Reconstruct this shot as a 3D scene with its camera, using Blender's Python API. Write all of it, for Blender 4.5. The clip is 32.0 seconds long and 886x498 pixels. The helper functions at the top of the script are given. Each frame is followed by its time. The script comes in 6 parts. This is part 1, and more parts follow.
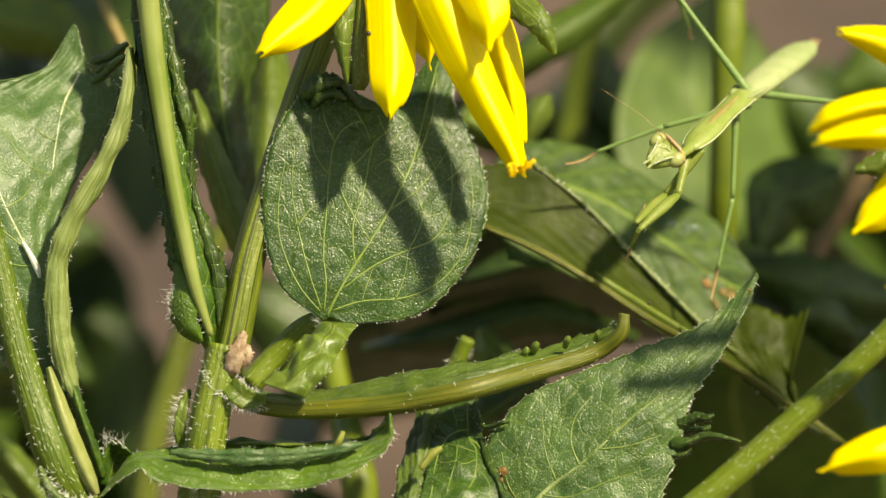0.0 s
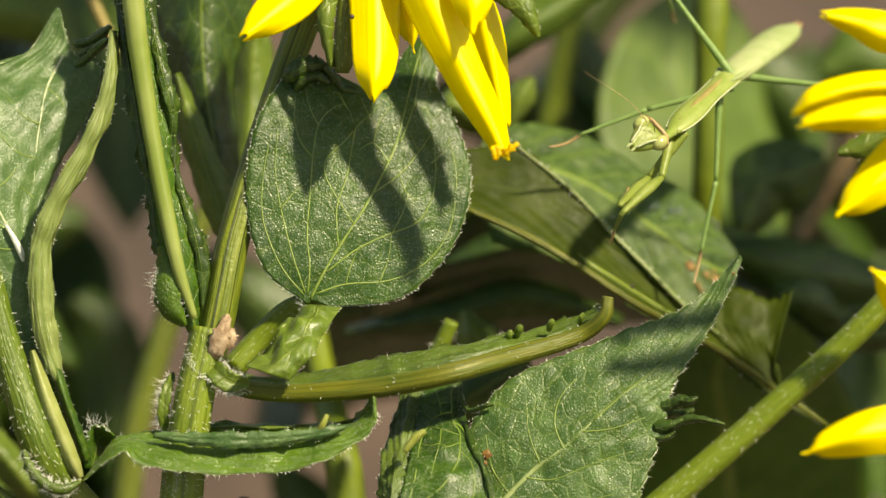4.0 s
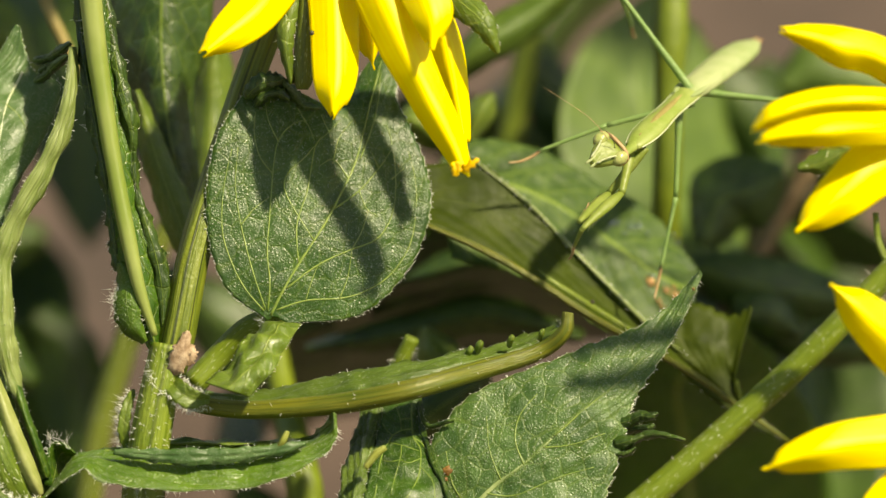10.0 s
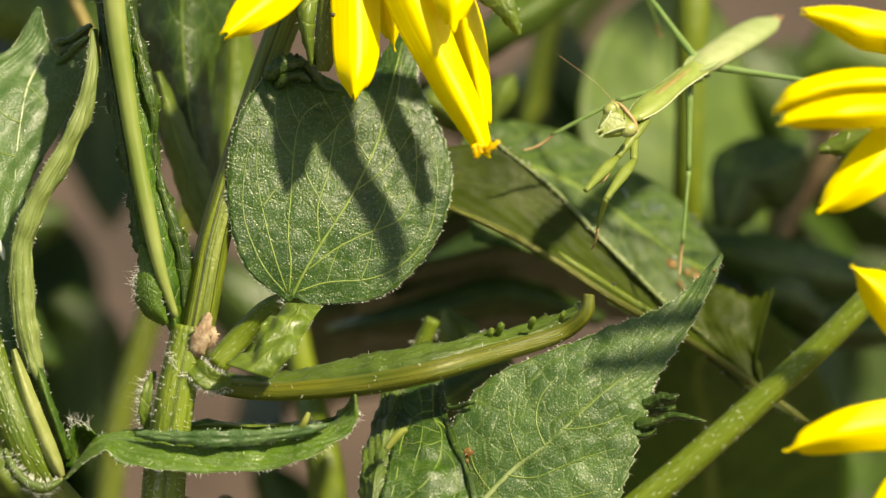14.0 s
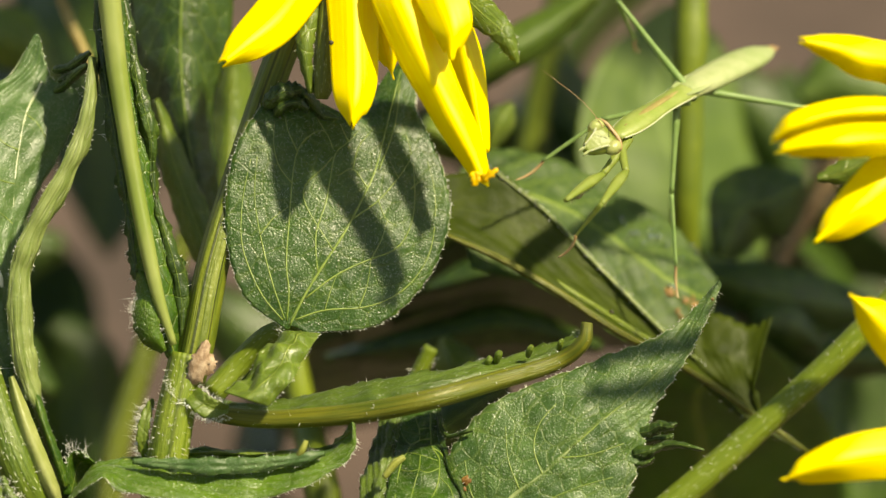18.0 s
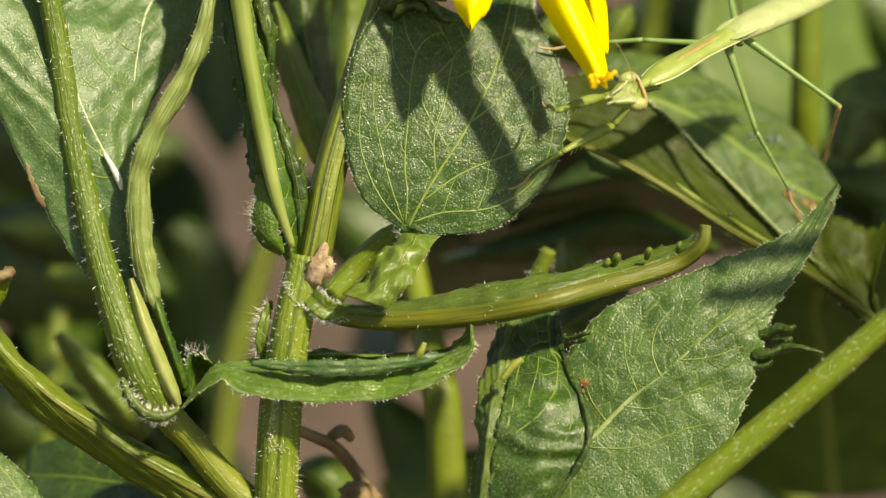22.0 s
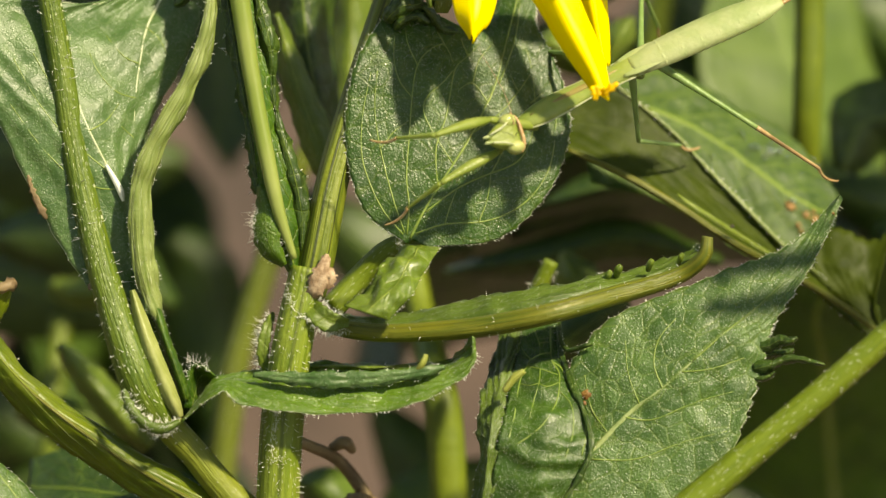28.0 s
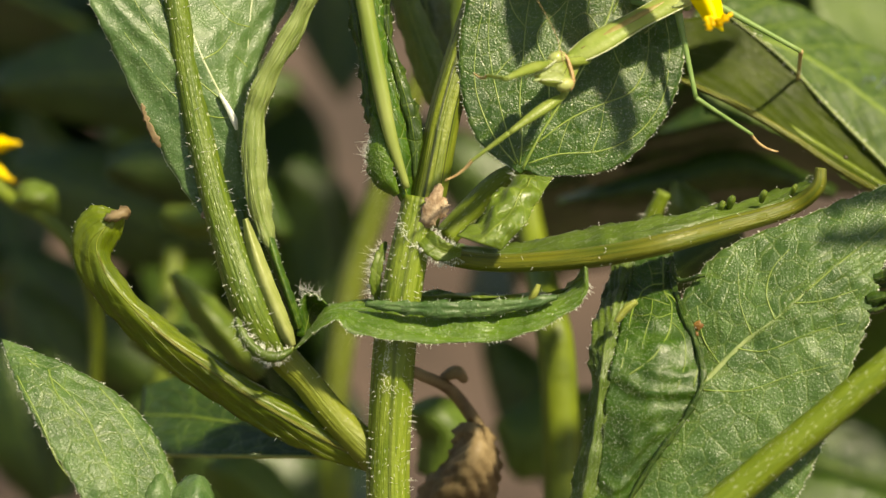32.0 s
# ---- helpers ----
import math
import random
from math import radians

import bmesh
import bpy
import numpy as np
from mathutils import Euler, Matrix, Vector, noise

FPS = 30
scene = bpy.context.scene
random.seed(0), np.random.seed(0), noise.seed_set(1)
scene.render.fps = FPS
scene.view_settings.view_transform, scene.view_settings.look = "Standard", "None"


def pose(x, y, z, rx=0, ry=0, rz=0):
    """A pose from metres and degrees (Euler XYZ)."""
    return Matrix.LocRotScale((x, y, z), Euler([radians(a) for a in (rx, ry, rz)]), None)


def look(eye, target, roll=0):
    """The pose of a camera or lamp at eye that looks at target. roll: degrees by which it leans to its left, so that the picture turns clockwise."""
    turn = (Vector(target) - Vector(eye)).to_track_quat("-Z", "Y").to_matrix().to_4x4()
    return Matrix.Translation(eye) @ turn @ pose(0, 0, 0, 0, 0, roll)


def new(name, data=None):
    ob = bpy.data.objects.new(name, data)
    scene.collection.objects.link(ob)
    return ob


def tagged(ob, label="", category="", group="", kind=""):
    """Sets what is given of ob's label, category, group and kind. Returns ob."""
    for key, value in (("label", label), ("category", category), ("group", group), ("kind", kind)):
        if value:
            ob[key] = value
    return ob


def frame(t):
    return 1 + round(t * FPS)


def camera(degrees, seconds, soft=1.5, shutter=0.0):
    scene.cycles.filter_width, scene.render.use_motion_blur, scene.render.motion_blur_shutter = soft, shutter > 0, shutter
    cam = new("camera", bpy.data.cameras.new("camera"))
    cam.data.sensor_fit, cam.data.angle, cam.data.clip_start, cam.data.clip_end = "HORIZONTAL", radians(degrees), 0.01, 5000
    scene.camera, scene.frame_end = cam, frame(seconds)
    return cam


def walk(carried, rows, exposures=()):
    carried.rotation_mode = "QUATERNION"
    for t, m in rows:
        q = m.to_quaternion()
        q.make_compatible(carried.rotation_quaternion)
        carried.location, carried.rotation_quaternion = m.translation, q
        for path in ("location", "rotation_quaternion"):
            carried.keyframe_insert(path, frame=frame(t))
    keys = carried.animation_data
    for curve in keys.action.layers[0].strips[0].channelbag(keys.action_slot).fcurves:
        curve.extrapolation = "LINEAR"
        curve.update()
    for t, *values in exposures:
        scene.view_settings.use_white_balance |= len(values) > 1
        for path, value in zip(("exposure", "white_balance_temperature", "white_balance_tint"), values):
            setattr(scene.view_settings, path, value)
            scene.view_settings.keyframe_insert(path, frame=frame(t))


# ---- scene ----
# The plan is drawn on an upright sheet that faces the first camera: u to the right, v down, 13.1 units to the
# millimetre where it is in focus, d millimetres behind (minus: before) the plane of focus.
cam = camera(12.0, 32.0, soft=1.45)
FOCUS, GRID = 0.57, 784 / math.tan(radians(6.0))
EYE, DIP = Vector((0, 0, 0.62)), -20.0
BASE = Matrix.Translation(EYE) @ pose(0, 0, 0, DIP, 0, 0)
cam.data.dof.use_dof = True
cam.data.dof.focus_distance = FOCUS
cam.data.dof.aperture_fstop = 11.5
PAN = [  # seconds, pan, tilt, roll of the camera on its stand
    (0.0, 0.000, 0.000, 0.000), (0.5, -0.020, -0.032, -0.061), (1.0, -0.050, -0.018, -0.063),
    (1.5, -0.045, -0.157, -0.058), (2.0, -0.124, -0.336, -0.071), (2.5, -0.158, -0.313, -0.089),
    (3.0, -0.255, -0.371, -0.065), (3.5, -0.219, -0.299, -0.051), (5.5, -0.290, -0.182, -0.052),
    (6.0, -0.352, -0.256, -0.049), (6.5, -0.397, -0.214, -0.113), (7.0, -0.416, -0.158, -0.075),
    (7.5, -0.449, -0.070, -0.072), (8.0, -0.682, -0.058, -0.138), (8.5, -0.882, -0.050, -0.109),
    (9.0, -0.785, -0.067, -0.109), (9.5, -0.774, -0.029, -0.122), (10.0, -0.764, -0.013, -0.142),
    (10.5, -0.754, -0.044, -0.054), (11.0, -0.677, -0.011, -0.099), (11.5, -0.616, -0.008, -0.069),
    (12.0, -0.612, -0.045, -0.099), (12.5, -0.580, -0.185, -0.082), (13.0, -0.454, -0.349, -0.074),
    (13.5, -0.489, -0.312, -0.164), (15.5, -0.445, -0.166, -0.037), (16.0, -0.469, -0.159, -0.036),
    (16.5, -0.485, -0.077, -0.072), (17.0, -0.495, 0.016, -0.060), (17.5, -0.496, 0.118, -0.101),
    (18.0, -0.505, 0.121, -0.059), (18.5, -0.344, 0.060, -0.061), (19.0, -0.274, -0.264, -0.098),
    (19.5, -0.097, -0.568, -0.073), (20.0, 0.006, -0.783, -0.089), (20.5, 0.389, -0.898, -0.050),
    (21.0, 0.751, -0.849, 0.015), (21.5, 0.911, -0.938, -0.015), (22.0, 1.105, -1.204, -0.042),
    (22.5, 1.264, -1.275, 0.069), (23.0, 1.204, -1.163, 0.027), (23.5, 1.061, -1.103, 0.021),
    (24.0, 1.061, -1.076, 0.048), (24.5, 1.157, -0.943, 0.037), (25.0, 1.179, -0.993, 0.046),
    (25.5, 1.173, -1.028, 0.080), (27.5, 1.009, -1.076, -0.006), (28.0, 1.128, -1.046, -0.031),
    (28.5, 1.250, -1.074, 0.075), (29.0, 1.327, -1.155, 0.063), (29.5, 1.577, -1.221, 0.021),
    (30.0, 2.122, -1.269, 0.158), (30.5, 2.412, -1.440, 0.198), (31.0, 2.469, -1.739, 0.211),
    (31.5, 2.554, -1.859, 0.210), (32.0, 2.658, -2.002, 0.201),
]
walk(cam, [(t, BASE @ pose(0, 0, 0, 90 + tilt, 0, pan) @ pose(0, 0, 0, 0, 0, roll)) for t, pan, tilt, roll in PAN],
     exposures=[(0.0, 0.64, 8900.0, 4.0), (32.0, 0.64, 8900.0, 4.0)])


def at(u, v, d=0.0):
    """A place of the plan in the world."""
    s = (FOCUS + d / 1000) / GRID
    return BASE @ Vector(((u - 784) * s, FOCUS + d / 1000, (441 - v) * s))


# ---- light: a high summer sun from behind the camera, open sky ----
beam = (BASE.to_3x3() @ Vector((-0.48, 0.60, -0.64))).normalized()
lamp = bpy.data.lights.new("sun", "SUN")
lamp.energy, lamp.angle, lamp.color = 5.0, radians(2.8), (1.0, 0.95, 0.86)
sun = new("sun", lamp)
sun.matrix_world = look((0, 0, 3), Vector((0, 0, 3)) + beam)
world = bpy.data.worlds.new("sky")
scene.world = world
world.use_nodes = True
sky = world.node_tree.nodes.new("ShaderNodeTexSky")
sky.sky_type, sky.sun_disc = "NISHITA", False
sky.sun_elevation = math.asin(-beam.z)
sky.sun_rotation = math.atan2(-beam.x, -beam.y)
world.node_tree.nodes["Background"].inputs[1].default_value = 0.1
world.node_tree.links.new(sky.outputs[0], world.node_tree.nodes["Background"].inputs[0])


# ---- materials ----
class Nodes:
    """A small wrapper for building node trees."""

    def __init__(self, name):
        self.mat = bpy.data.materials.new(name)
        self.mat.use_nodes = True
        self.tree = self.mat.node_tree
        self.bsdf = self.tree.nodes["Principled BSDF"]
        self.out = self.tree.nodes["Material Output"]

    def add(self, kind, **values):
        node = self.tree.nodes.new(kind)
        if "operation" in values:
            node.operation = values["operation"]
        if "feature" in values:
            node.feature = values["feature"]
        if "interpolation_type" in values:
            node.interpolation_type = values["interpolation_type"]
        if "data_type" in values:
            node.data_type = values["data_type"]
        return node

    def put(self, socket, value):
        if isinstance(value, bpy.types.NodeSocket):
            self.tree.links.new(value, socket)
        elif isinstance(value, tuple) and len(value) == 3 and socket.type == "RGBA":
            socket.default_value = (*value, 1)
        else:
            socket.default_value = value

    def math(self, op, a, b=0.0, c=0.0):
        node = self.add("ShaderNodeMath", operation=op)
        for i, v in enumerate((a, b, c)):
            self.put(node.inputs[i], v)
        return node.outputs[0]

    def noise(self, scale, detail=2.0, rough=0.5, vector=None):
        node = self.add("ShaderNodeTexNoise")
        self.put(node.inputs["Scale"], scale)
        self.put(node.inputs["Detail"], detail)
        self.put(node.inputs["Roughness"], rough)
        if vector:
            self.put(node.inputs["Vector"], vector)
        return node.outputs["Fac"]

    def cells(self, scale, feature="DISTANCE_TO_EDGE", vector=None):
        node = self.add("ShaderNodeTexVoronoi", feature=feature)
        self.put(node.inputs["Scale"], scale)
        if vector:
            self.put(node.inputs["Vector"], vector)
        return node.outputs["Distance"]

    def cell_tone(self, scale, vector):
        """A random tone for each tiny cell."""
        node = self.add("ShaderNodeTexVoronoi", feature="F1")
        self.put(node.inputs["Scale"], scale)
        self.put(node.inputs["Vector"], vector)
        sep = self.add("ShaderNodeSeparateXYZ")
        self.put(sep.inputs[0], node.outputs["Color"])
        return self.math("MULTIPLY", sep.outputs[0], self.step(node.outputs["Distance"], 0.25, 0.6, 1.0, 0.4))

    def step(self, value, lo, hi, a=0.0, b=1.0):
        node = self.add("ShaderNodeMapRange", interpolation_type="SMOOTHSTEP")
        for i, v in enumerate((value, lo, hi, a, b)):
            self.put(node.inputs[i], v)
        return node.outputs[0]

    def mix(self, fac, a, b):
        node = self.add("ShaderNodeMix", data_type="RGBA")
        self.put(node.inputs[0], fac)
        self.put(node.inputs[6], a)
        self.put(node.inputs[7], b)
        return node.outputs[2]

    def place(self):
        return self.add("ShaderNodeTexCoord").outputs["Object"]

    def uv(self):
        sep = self.add("ShaderNodeSeparateXYZ")
        self.put(sep.inputs[0], self.add("ShaderNodeTexCoord").outputs["UV"])
        return sep.outputs[0], sep.outputs[1]

    def bump(self, height, strength=0.4, distance=0.0003):
        node = self.add("ShaderNodeBump")
        self.put(node.inputs["Strength"], strength)
        self.put(node.inputs["Distance"], distance)
        self.put(node.inputs["Height"], height)
        self.put(self.bsdf.inputs["Normal"], node.outputs[0])
        return node.outputs[0]

    def finish(self, colour, rough=0.5, sheer=0.0, glow=None, spec=0.5):
        self.put(self.bsdf.inputs["Base Color"], colour)
        self.put(self.bsdf.inputs["Roughness"], rough)
        self.put(self.bsdf.inputs["Specular IOR Level"], spec)
        if sheer:
            thin = self.add("ShaderNodeBsdfTranslucent")
            self.put(thin.inputs[0], glow if glow is not None else colour)
            both = self.add("ShaderNodeMixShader")
            self.put(both.inputs[0], sheer)
            self.tree.links.new(self.bsdf.outputs[0], both.inputs[1])
            self.tree.links.new(thin.outputs[0], both.inputs[2])
            self.tree.links.new(both.outputs[0], self.out.inputs[0])
        return self.mat


def leaf_material(name, dark, light, vein, glow, speck=0.5, sheer=0.25, ribs=7.0, slant=2.6, rough=0.34, stain=0.0, mesh=0.28, lines=1.0, relief=1.0, shine=0.5):
    """Leaf skin: midrib and side veins along the leaf, a fine net, mottling and short glossy lying hairs that glint."""
    n = Nodes(name)
    p = n.place()
    ux, uy = n.uv()
    x = n.math("ABSOLUTE", n.math("MULTIPLY_ADD", ux, 2.0, -1.0))
    wob = n.noise(120.0, 2.0, 0.5, p)
    s = n.math("ADD", n.math("MULTIPLY_ADD", uy, ribs, n.math("MULTIPLY", x, -slant)), n.math("MULTIPLY", wob, 0.5))
    tri = n.math("ABSOLUTE", n.math("SUBTRACT", n.math("FRACT", s), 0.5))
    side = n.math("MULTIPLY", n.step(tri, 0.0, 0.055, 1.0, 0.0), lines)
    mid = n.math("MULTIPLY", n.step(n.math("ADD", x, n.math("MULTIPLY", wob, 0.01)), 0.018, 0.05, 1.0, 0.0), lines)
    cell = n.cells(330.0, "DISTANCE_TO_EDGE", p)
    net = n.step(cell, 0.0, 0.07, 1.0, 0.0)
    veins = n.math("MAXIMUM", mid, n.math("MAXIMUM", n.math("MULTIPLY", side, n.step(n.noise(70.0, 2.0, 0.5, p), 0.35, 0.65, 0.15, 0.7)), n.math("MULTIPLY", net, mesh)))
    skin = n.mix(n.step(n.noise(190.0, 4.0, 0.6, p), 0.34, 0.68), dark, light)
    skin = n.mix(n.step(n.noise(60.0, 2.0, 0.5, p), 0.4, 0.7, 0.0, 0.45), skin, light)
    skin = n.mix(veins, skin, vein)
    drift = n.add("ShaderNodeVectorMath", operation="ADD")
    wander = n.add("ShaderNodeTexNoise")
    n.put(wander.inputs["Vector"], p)
    n.put(wander.inputs["Scale"], 900.0)
    small = n.add("ShaderNodeVectorMath", operation="SCALE")
    n.put(small.inputs[0], wander.outputs["Color"])
    n.put(small.inputs[3], 0.0002)
    n.put(drift.inputs[0], p)
    n.put(drift.inputs[1], small.outputs[0])
    bent = drift.outputs[0]
    grain = n.cell_tone(3000.0, bent)
    fine = n.cell_tone(5200.0, bent)
    fuzz_glint = n.math("MAXIMUM", n.step(grain, 0.42, 0.85), n.math("MULTIPLY", n.step(fine, 0.45, 0.85), 0.7))
    patch = n.step(n.noise(380.0, 3.0, 0.6, p), 0.34, 0.62, 0.45, 1.0)
    fuzz_glint = n.math("MULTIPLY", n.math("MULTIPLY", fuzz_glint, patch), speck)
    # glints of the lying hairs, partly painted as pale flecks in the skin
    skin = n.mix(n.math("MULTIPLY", fuzz_glint, 0.2), skin, (0.5, 0.6, 0.36))
    if stain:
        spot = n.step(n.noise(95.0, 3.0, 0.6, p), 0.68, 0.76, 0.0, stain)
        skin = n.mix(spot, skin, (0.26, 0.11, 0.03))
    dome = n.math("ADD", n.math("MULTIPLY", n.cells(3000.0, "F1", bent), -0.18), n.math("MULTIPLY", n.cells(5200.0, "F1", bent), -0.06))
    hairs = n.math("ADD", dome, n.math("ADD", n.math("MULTIPLY", grain, 0.18), n.math("MULTIPLY", fine, 0.08)))
    hairs = n.math("MULTIPLY", hairs, n.math("MULTIPLY", patch, speck))
    high = n.math("ADD", hairs, n.math("MULTIPLY", veins, -0.7))
    high = n.math("ADD", high, n.math("MULTIPLY", n.noise(500.0, 2.0, 0.5, p), 0.3))
    high = n.math("ADD", high, n.math("MULTIPLY", n.step(cell, 0.0, 0.5), 0.22))
    n.bump(high, 0.8 * relief, 0.0004)
    gloss = n.math("MULTIPLY_ADD", n.noise(900.0, 2.0, 0.5, p), 0.3, rough - 0.09)
    gloss = n.math("MULTIPLY_ADD", fuzz_glint, -0.1, gloss)
    return n.finish(skin, gloss, sheer, n.mix(veins, glow, vein), n.math("MULTIPLY_ADD", fuzz_glint, 0.4, shine))


def stem_material(name, dark, light, streak=0.5, sheer=0.12, furrow=None, flecks=0.8, deep=0.8):
    """Green stalk: long streaks, pale flecks where hairs grow."""
    n = Nodes(name)
    p = n.place()
    ux, uy = n.uv()
    line = n.add("ShaderNodeCombineXYZ")
    n.put(line.inputs[0], n.math("MULTIPLY", ux, 14.0))
    n.put(line.inputs[1], n.math("MULTIPLY", uy, 2.0))
    strip = n.step(n.noise(1.0, 3.0, 0.6, line.outputs[0]), 0.36, 0.64)
    tone = n.mix(strip, dark, light)
    tone = n.mix(n.step(n.noise(110.0, 3.0, 0.5, p), 0.42, 0.7, 0.0, streak), tone, light)
    fleck = n.add("ShaderNodeCombineXYZ")
    n.put(fleck.inputs[0], n.math("MULTIPLY", ux, 22.0))
    n.put(fleck.inputs[1], n.math("MULTIPLY", uy, 13.0))
    dots = n.step(n.cells(1.0, "F1", fleck.outputs[0]), 0.12, 0.25, flecks, 0.0)
    # shade in the grooves, painted as near-black lines along the stalk
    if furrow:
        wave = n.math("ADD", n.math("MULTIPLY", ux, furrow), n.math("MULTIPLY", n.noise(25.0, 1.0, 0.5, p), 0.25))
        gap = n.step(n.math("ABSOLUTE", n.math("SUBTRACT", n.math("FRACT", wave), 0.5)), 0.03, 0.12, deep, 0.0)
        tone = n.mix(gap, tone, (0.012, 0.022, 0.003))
    tone = n.mix(dots, tone, (0.6, 0.66, 0.42))
    n.bump(n.math("ADD", n.math("MULTIPLY", strip, 0.5), n.math("MULTIPLY_ADD", dots, 1.2, n.math("MULTIPLY", n.noise(1500.0, 2.0, 0.5, p), 0.7))), 0.5, 0.0003)
    return n.finish(tone, 0.45, sheer, light)


def petal_material(name, deep, bright):
    """Ray petal: satin yellow with long fine furrows, deeper towards its base."""
    n = Nodes(name)
    p = n.place()
    ux, uy = n.uv()
    line = n.add("ShaderNodeCombineXYZ")
    n.put(line.inputs[0], n.math("MULTIPLY", ux, 18.0))
    n.put(line.inputs[1], n.math("MULTIPLY", uy, 1.2))
    furrow = n.noise(1.0, 2.0, 0.5, line.outputs[0])
    tone = n.mix(n.step(furrow, 0.3, 0.7), deep, bright)
    tone = n.mix(n.step(n.noise(160.0, 3.0, 0.6, p), 0.66, 0.8, 0.0, 0.35), tone, deep)
    n.bump(n.math("ADD", furrow, n.math("MULTIPLY", n.noise(1200.0, 2.0, 0.5, p), 0.2)), 0.14, 0.0004)
    return n.finish(tone, 0.5, 0.22, bright)


def plain_material(name, a, b, scale=300.0, rough=0.5, sheer=0.0, bump=0.3, spec=0.5):
    """Two tones by fine and coarse mottling."""
    n = Nodes(name)
    p = n.place()
    f = n.math("ADD", n.math("MULTIPLY", n.noise(scale, 3.0, 0.6, p), 0.6), n.math("MULTIPLY", n.noise(scale * 0.17, 2.0, 0.5, p), 0.4))
    n.bump(n.noise(scale * 4, 2.0, 0.5, p), bump, 0.0003)
    return n.finish(n.mix(n.step(f, 0.36, 0.64), a, b), rough, sheer, b, spec)


LEAF = leaf_material("leaf_green", (0.022, 0.072, 0.0022), (0.05, 0.13, 0.0045), (0.2, 0.28, 0.03), (0.2, 0.36, 0.008), speck=0.66)
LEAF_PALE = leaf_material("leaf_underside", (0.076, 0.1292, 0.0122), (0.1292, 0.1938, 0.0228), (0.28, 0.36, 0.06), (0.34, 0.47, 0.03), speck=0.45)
LEAF_THIN = leaf_material("leaf_thin_yellow", (0.03, 0.05, 0.0016), (0.052, 0.078, 0.003), (0.1, 0.14, 0.02), (0.13, 0.18, 0.01), speck=0.2, sheer=0.4, mesh=0.12, lines=0.35, relief=0.25, rough=0.5, shine=0.22)
LEAF_SOFT = leaf_material("leaf_soft_green", (0.045, 0.105, 0.005), (0.09, 0.18, 0.01), (0.22, 0.3, 0.04), (0.26, 0.42, 0.015), speck=1.0, mesh=0.15, lines=0.3)
LEAF_ARCH = leaf_material("leaf_arched_yellow", (0.075, 0.12, 0.004), (0.14, 0.19, 0.009), (0.24, 0.29, 0.03), (0.36, 0.42, 0.02), speck=0.25, sheer=0.3, mesh=0.1)
LEAF_DISC = leaf_material("leaf_round_green", (0.015, 0.053, 0.0034), (0.035, 0.094, 0.0075), (0.2, 0.28, 0.03), (0.18, 0.34, 0.01), speck=1.0, rough=0.3, lines=0.0, mesh=0.16)
LEAF_BOAT = leaf_material("leaf_boat_dull", (0.055, 0.1, 0.01), (0.1, 0.16, 0.022), (0.16, 0.22, 0.04), (0.22, 0.34, 0.02), speck=0.6, lines=0.2, mesh=0.12)
LEAF_BROAD = leaf_material("leaf_silvery", (0.032, 0.083, 0.013), (0.074, 0.15, 0.031), (0.25, 0.33, 0.06), (0.22, 0.38, 0.015), speck=1.0, lines=0.25, mesh=0.2)
# greyer green, with the sheen of sky and sun put into the base colour
LEAF_GREY = leaf_material("leaf_sheen_grey", (0.042, 0.1, 0.022), (0.09, 0.168, 0.05), (0.36, 0.43, 0.22), (0.2, 0.36, 0.03), speck=0.8, rough=0.36, lines=0.0, mesh=0.1, relief=0.8)
# Darker leaf green: background shade put into its colour; also dark rims and teeth.
LEAF_DARK_SHADE = leaf_material("leaf_dark_shade", (0.0152, 0.0395, 0.003), (0.0327, 0.073, 0.0061), (0.13, 0.2, 0.026), (0.1, 0.19, 0.008), speck=0.4, sheer=0.12)
LEAF_SPOT = leaf_material("leaf_spotted", (0.034, 0.072, 0.014), (0.062, 0.112, 0.024), (0.19, 0.28, 0.045), (0.22, 0.4, 0.02), speck=0.6, stain=0.5, rough=0.45, relief=0.5, shine=0.22)
LEAF_FAR = leaf_material("leaf_far", (0.0532, 0.1026, 0.0106), (0.0874, 0.1482, 0.0167), (0.14, 0.22, 0.035), (0.19, 0.31, 0.02), speck=0.2, relief=0.4, rough=0.45)
LEAF_NET = leaf_material("leaf_netted", (0.015, 0.052, 0.002), (0.038, 0.1, 0.004), (0.2, 0.29, 0.03), (0.16, 0.32, 0.01), speck=0.8, mesh=0.1, ribs=5.0, lines=0.0)
STEM = stem_material("stem_green", (0.115, 0.175, 0.008), (0.165, 0.23, 0.017), sheer=0.2)
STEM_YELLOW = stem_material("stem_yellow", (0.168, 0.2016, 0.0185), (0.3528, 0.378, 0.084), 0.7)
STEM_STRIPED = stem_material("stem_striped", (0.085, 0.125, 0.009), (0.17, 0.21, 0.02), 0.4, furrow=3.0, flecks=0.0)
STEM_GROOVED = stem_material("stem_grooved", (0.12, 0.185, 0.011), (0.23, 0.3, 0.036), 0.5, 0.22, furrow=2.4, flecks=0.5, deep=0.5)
STEM_FLECKED = stem_material("stem_flecked", (0.062, 0.112, 0.007), (0.115, 0.172, 0.014), 0.4, 0.15)
STEM_PLAIN = stem_material("stem_smooth", (0.14, 0.18, 0.012), (0.2, 0.235, 0.025), 0.5, 0.2, flecks=0.0)
STEM_DULL = stem_material("stem_dull", (0.0714, 0.1008, 0.0084), (0.1344, 0.168, 0.0151), 0.3)
STEM_FAR = plain_material("stem_far", (0.095, 0.14, 0.007), (0.15, 0.2, 0.012), 200.0, 0.5, 0.1)
PETAL = petal_material("petal_yellow", (0.95, 0.73, 0.003), (0.98, 0.85, 0.006))
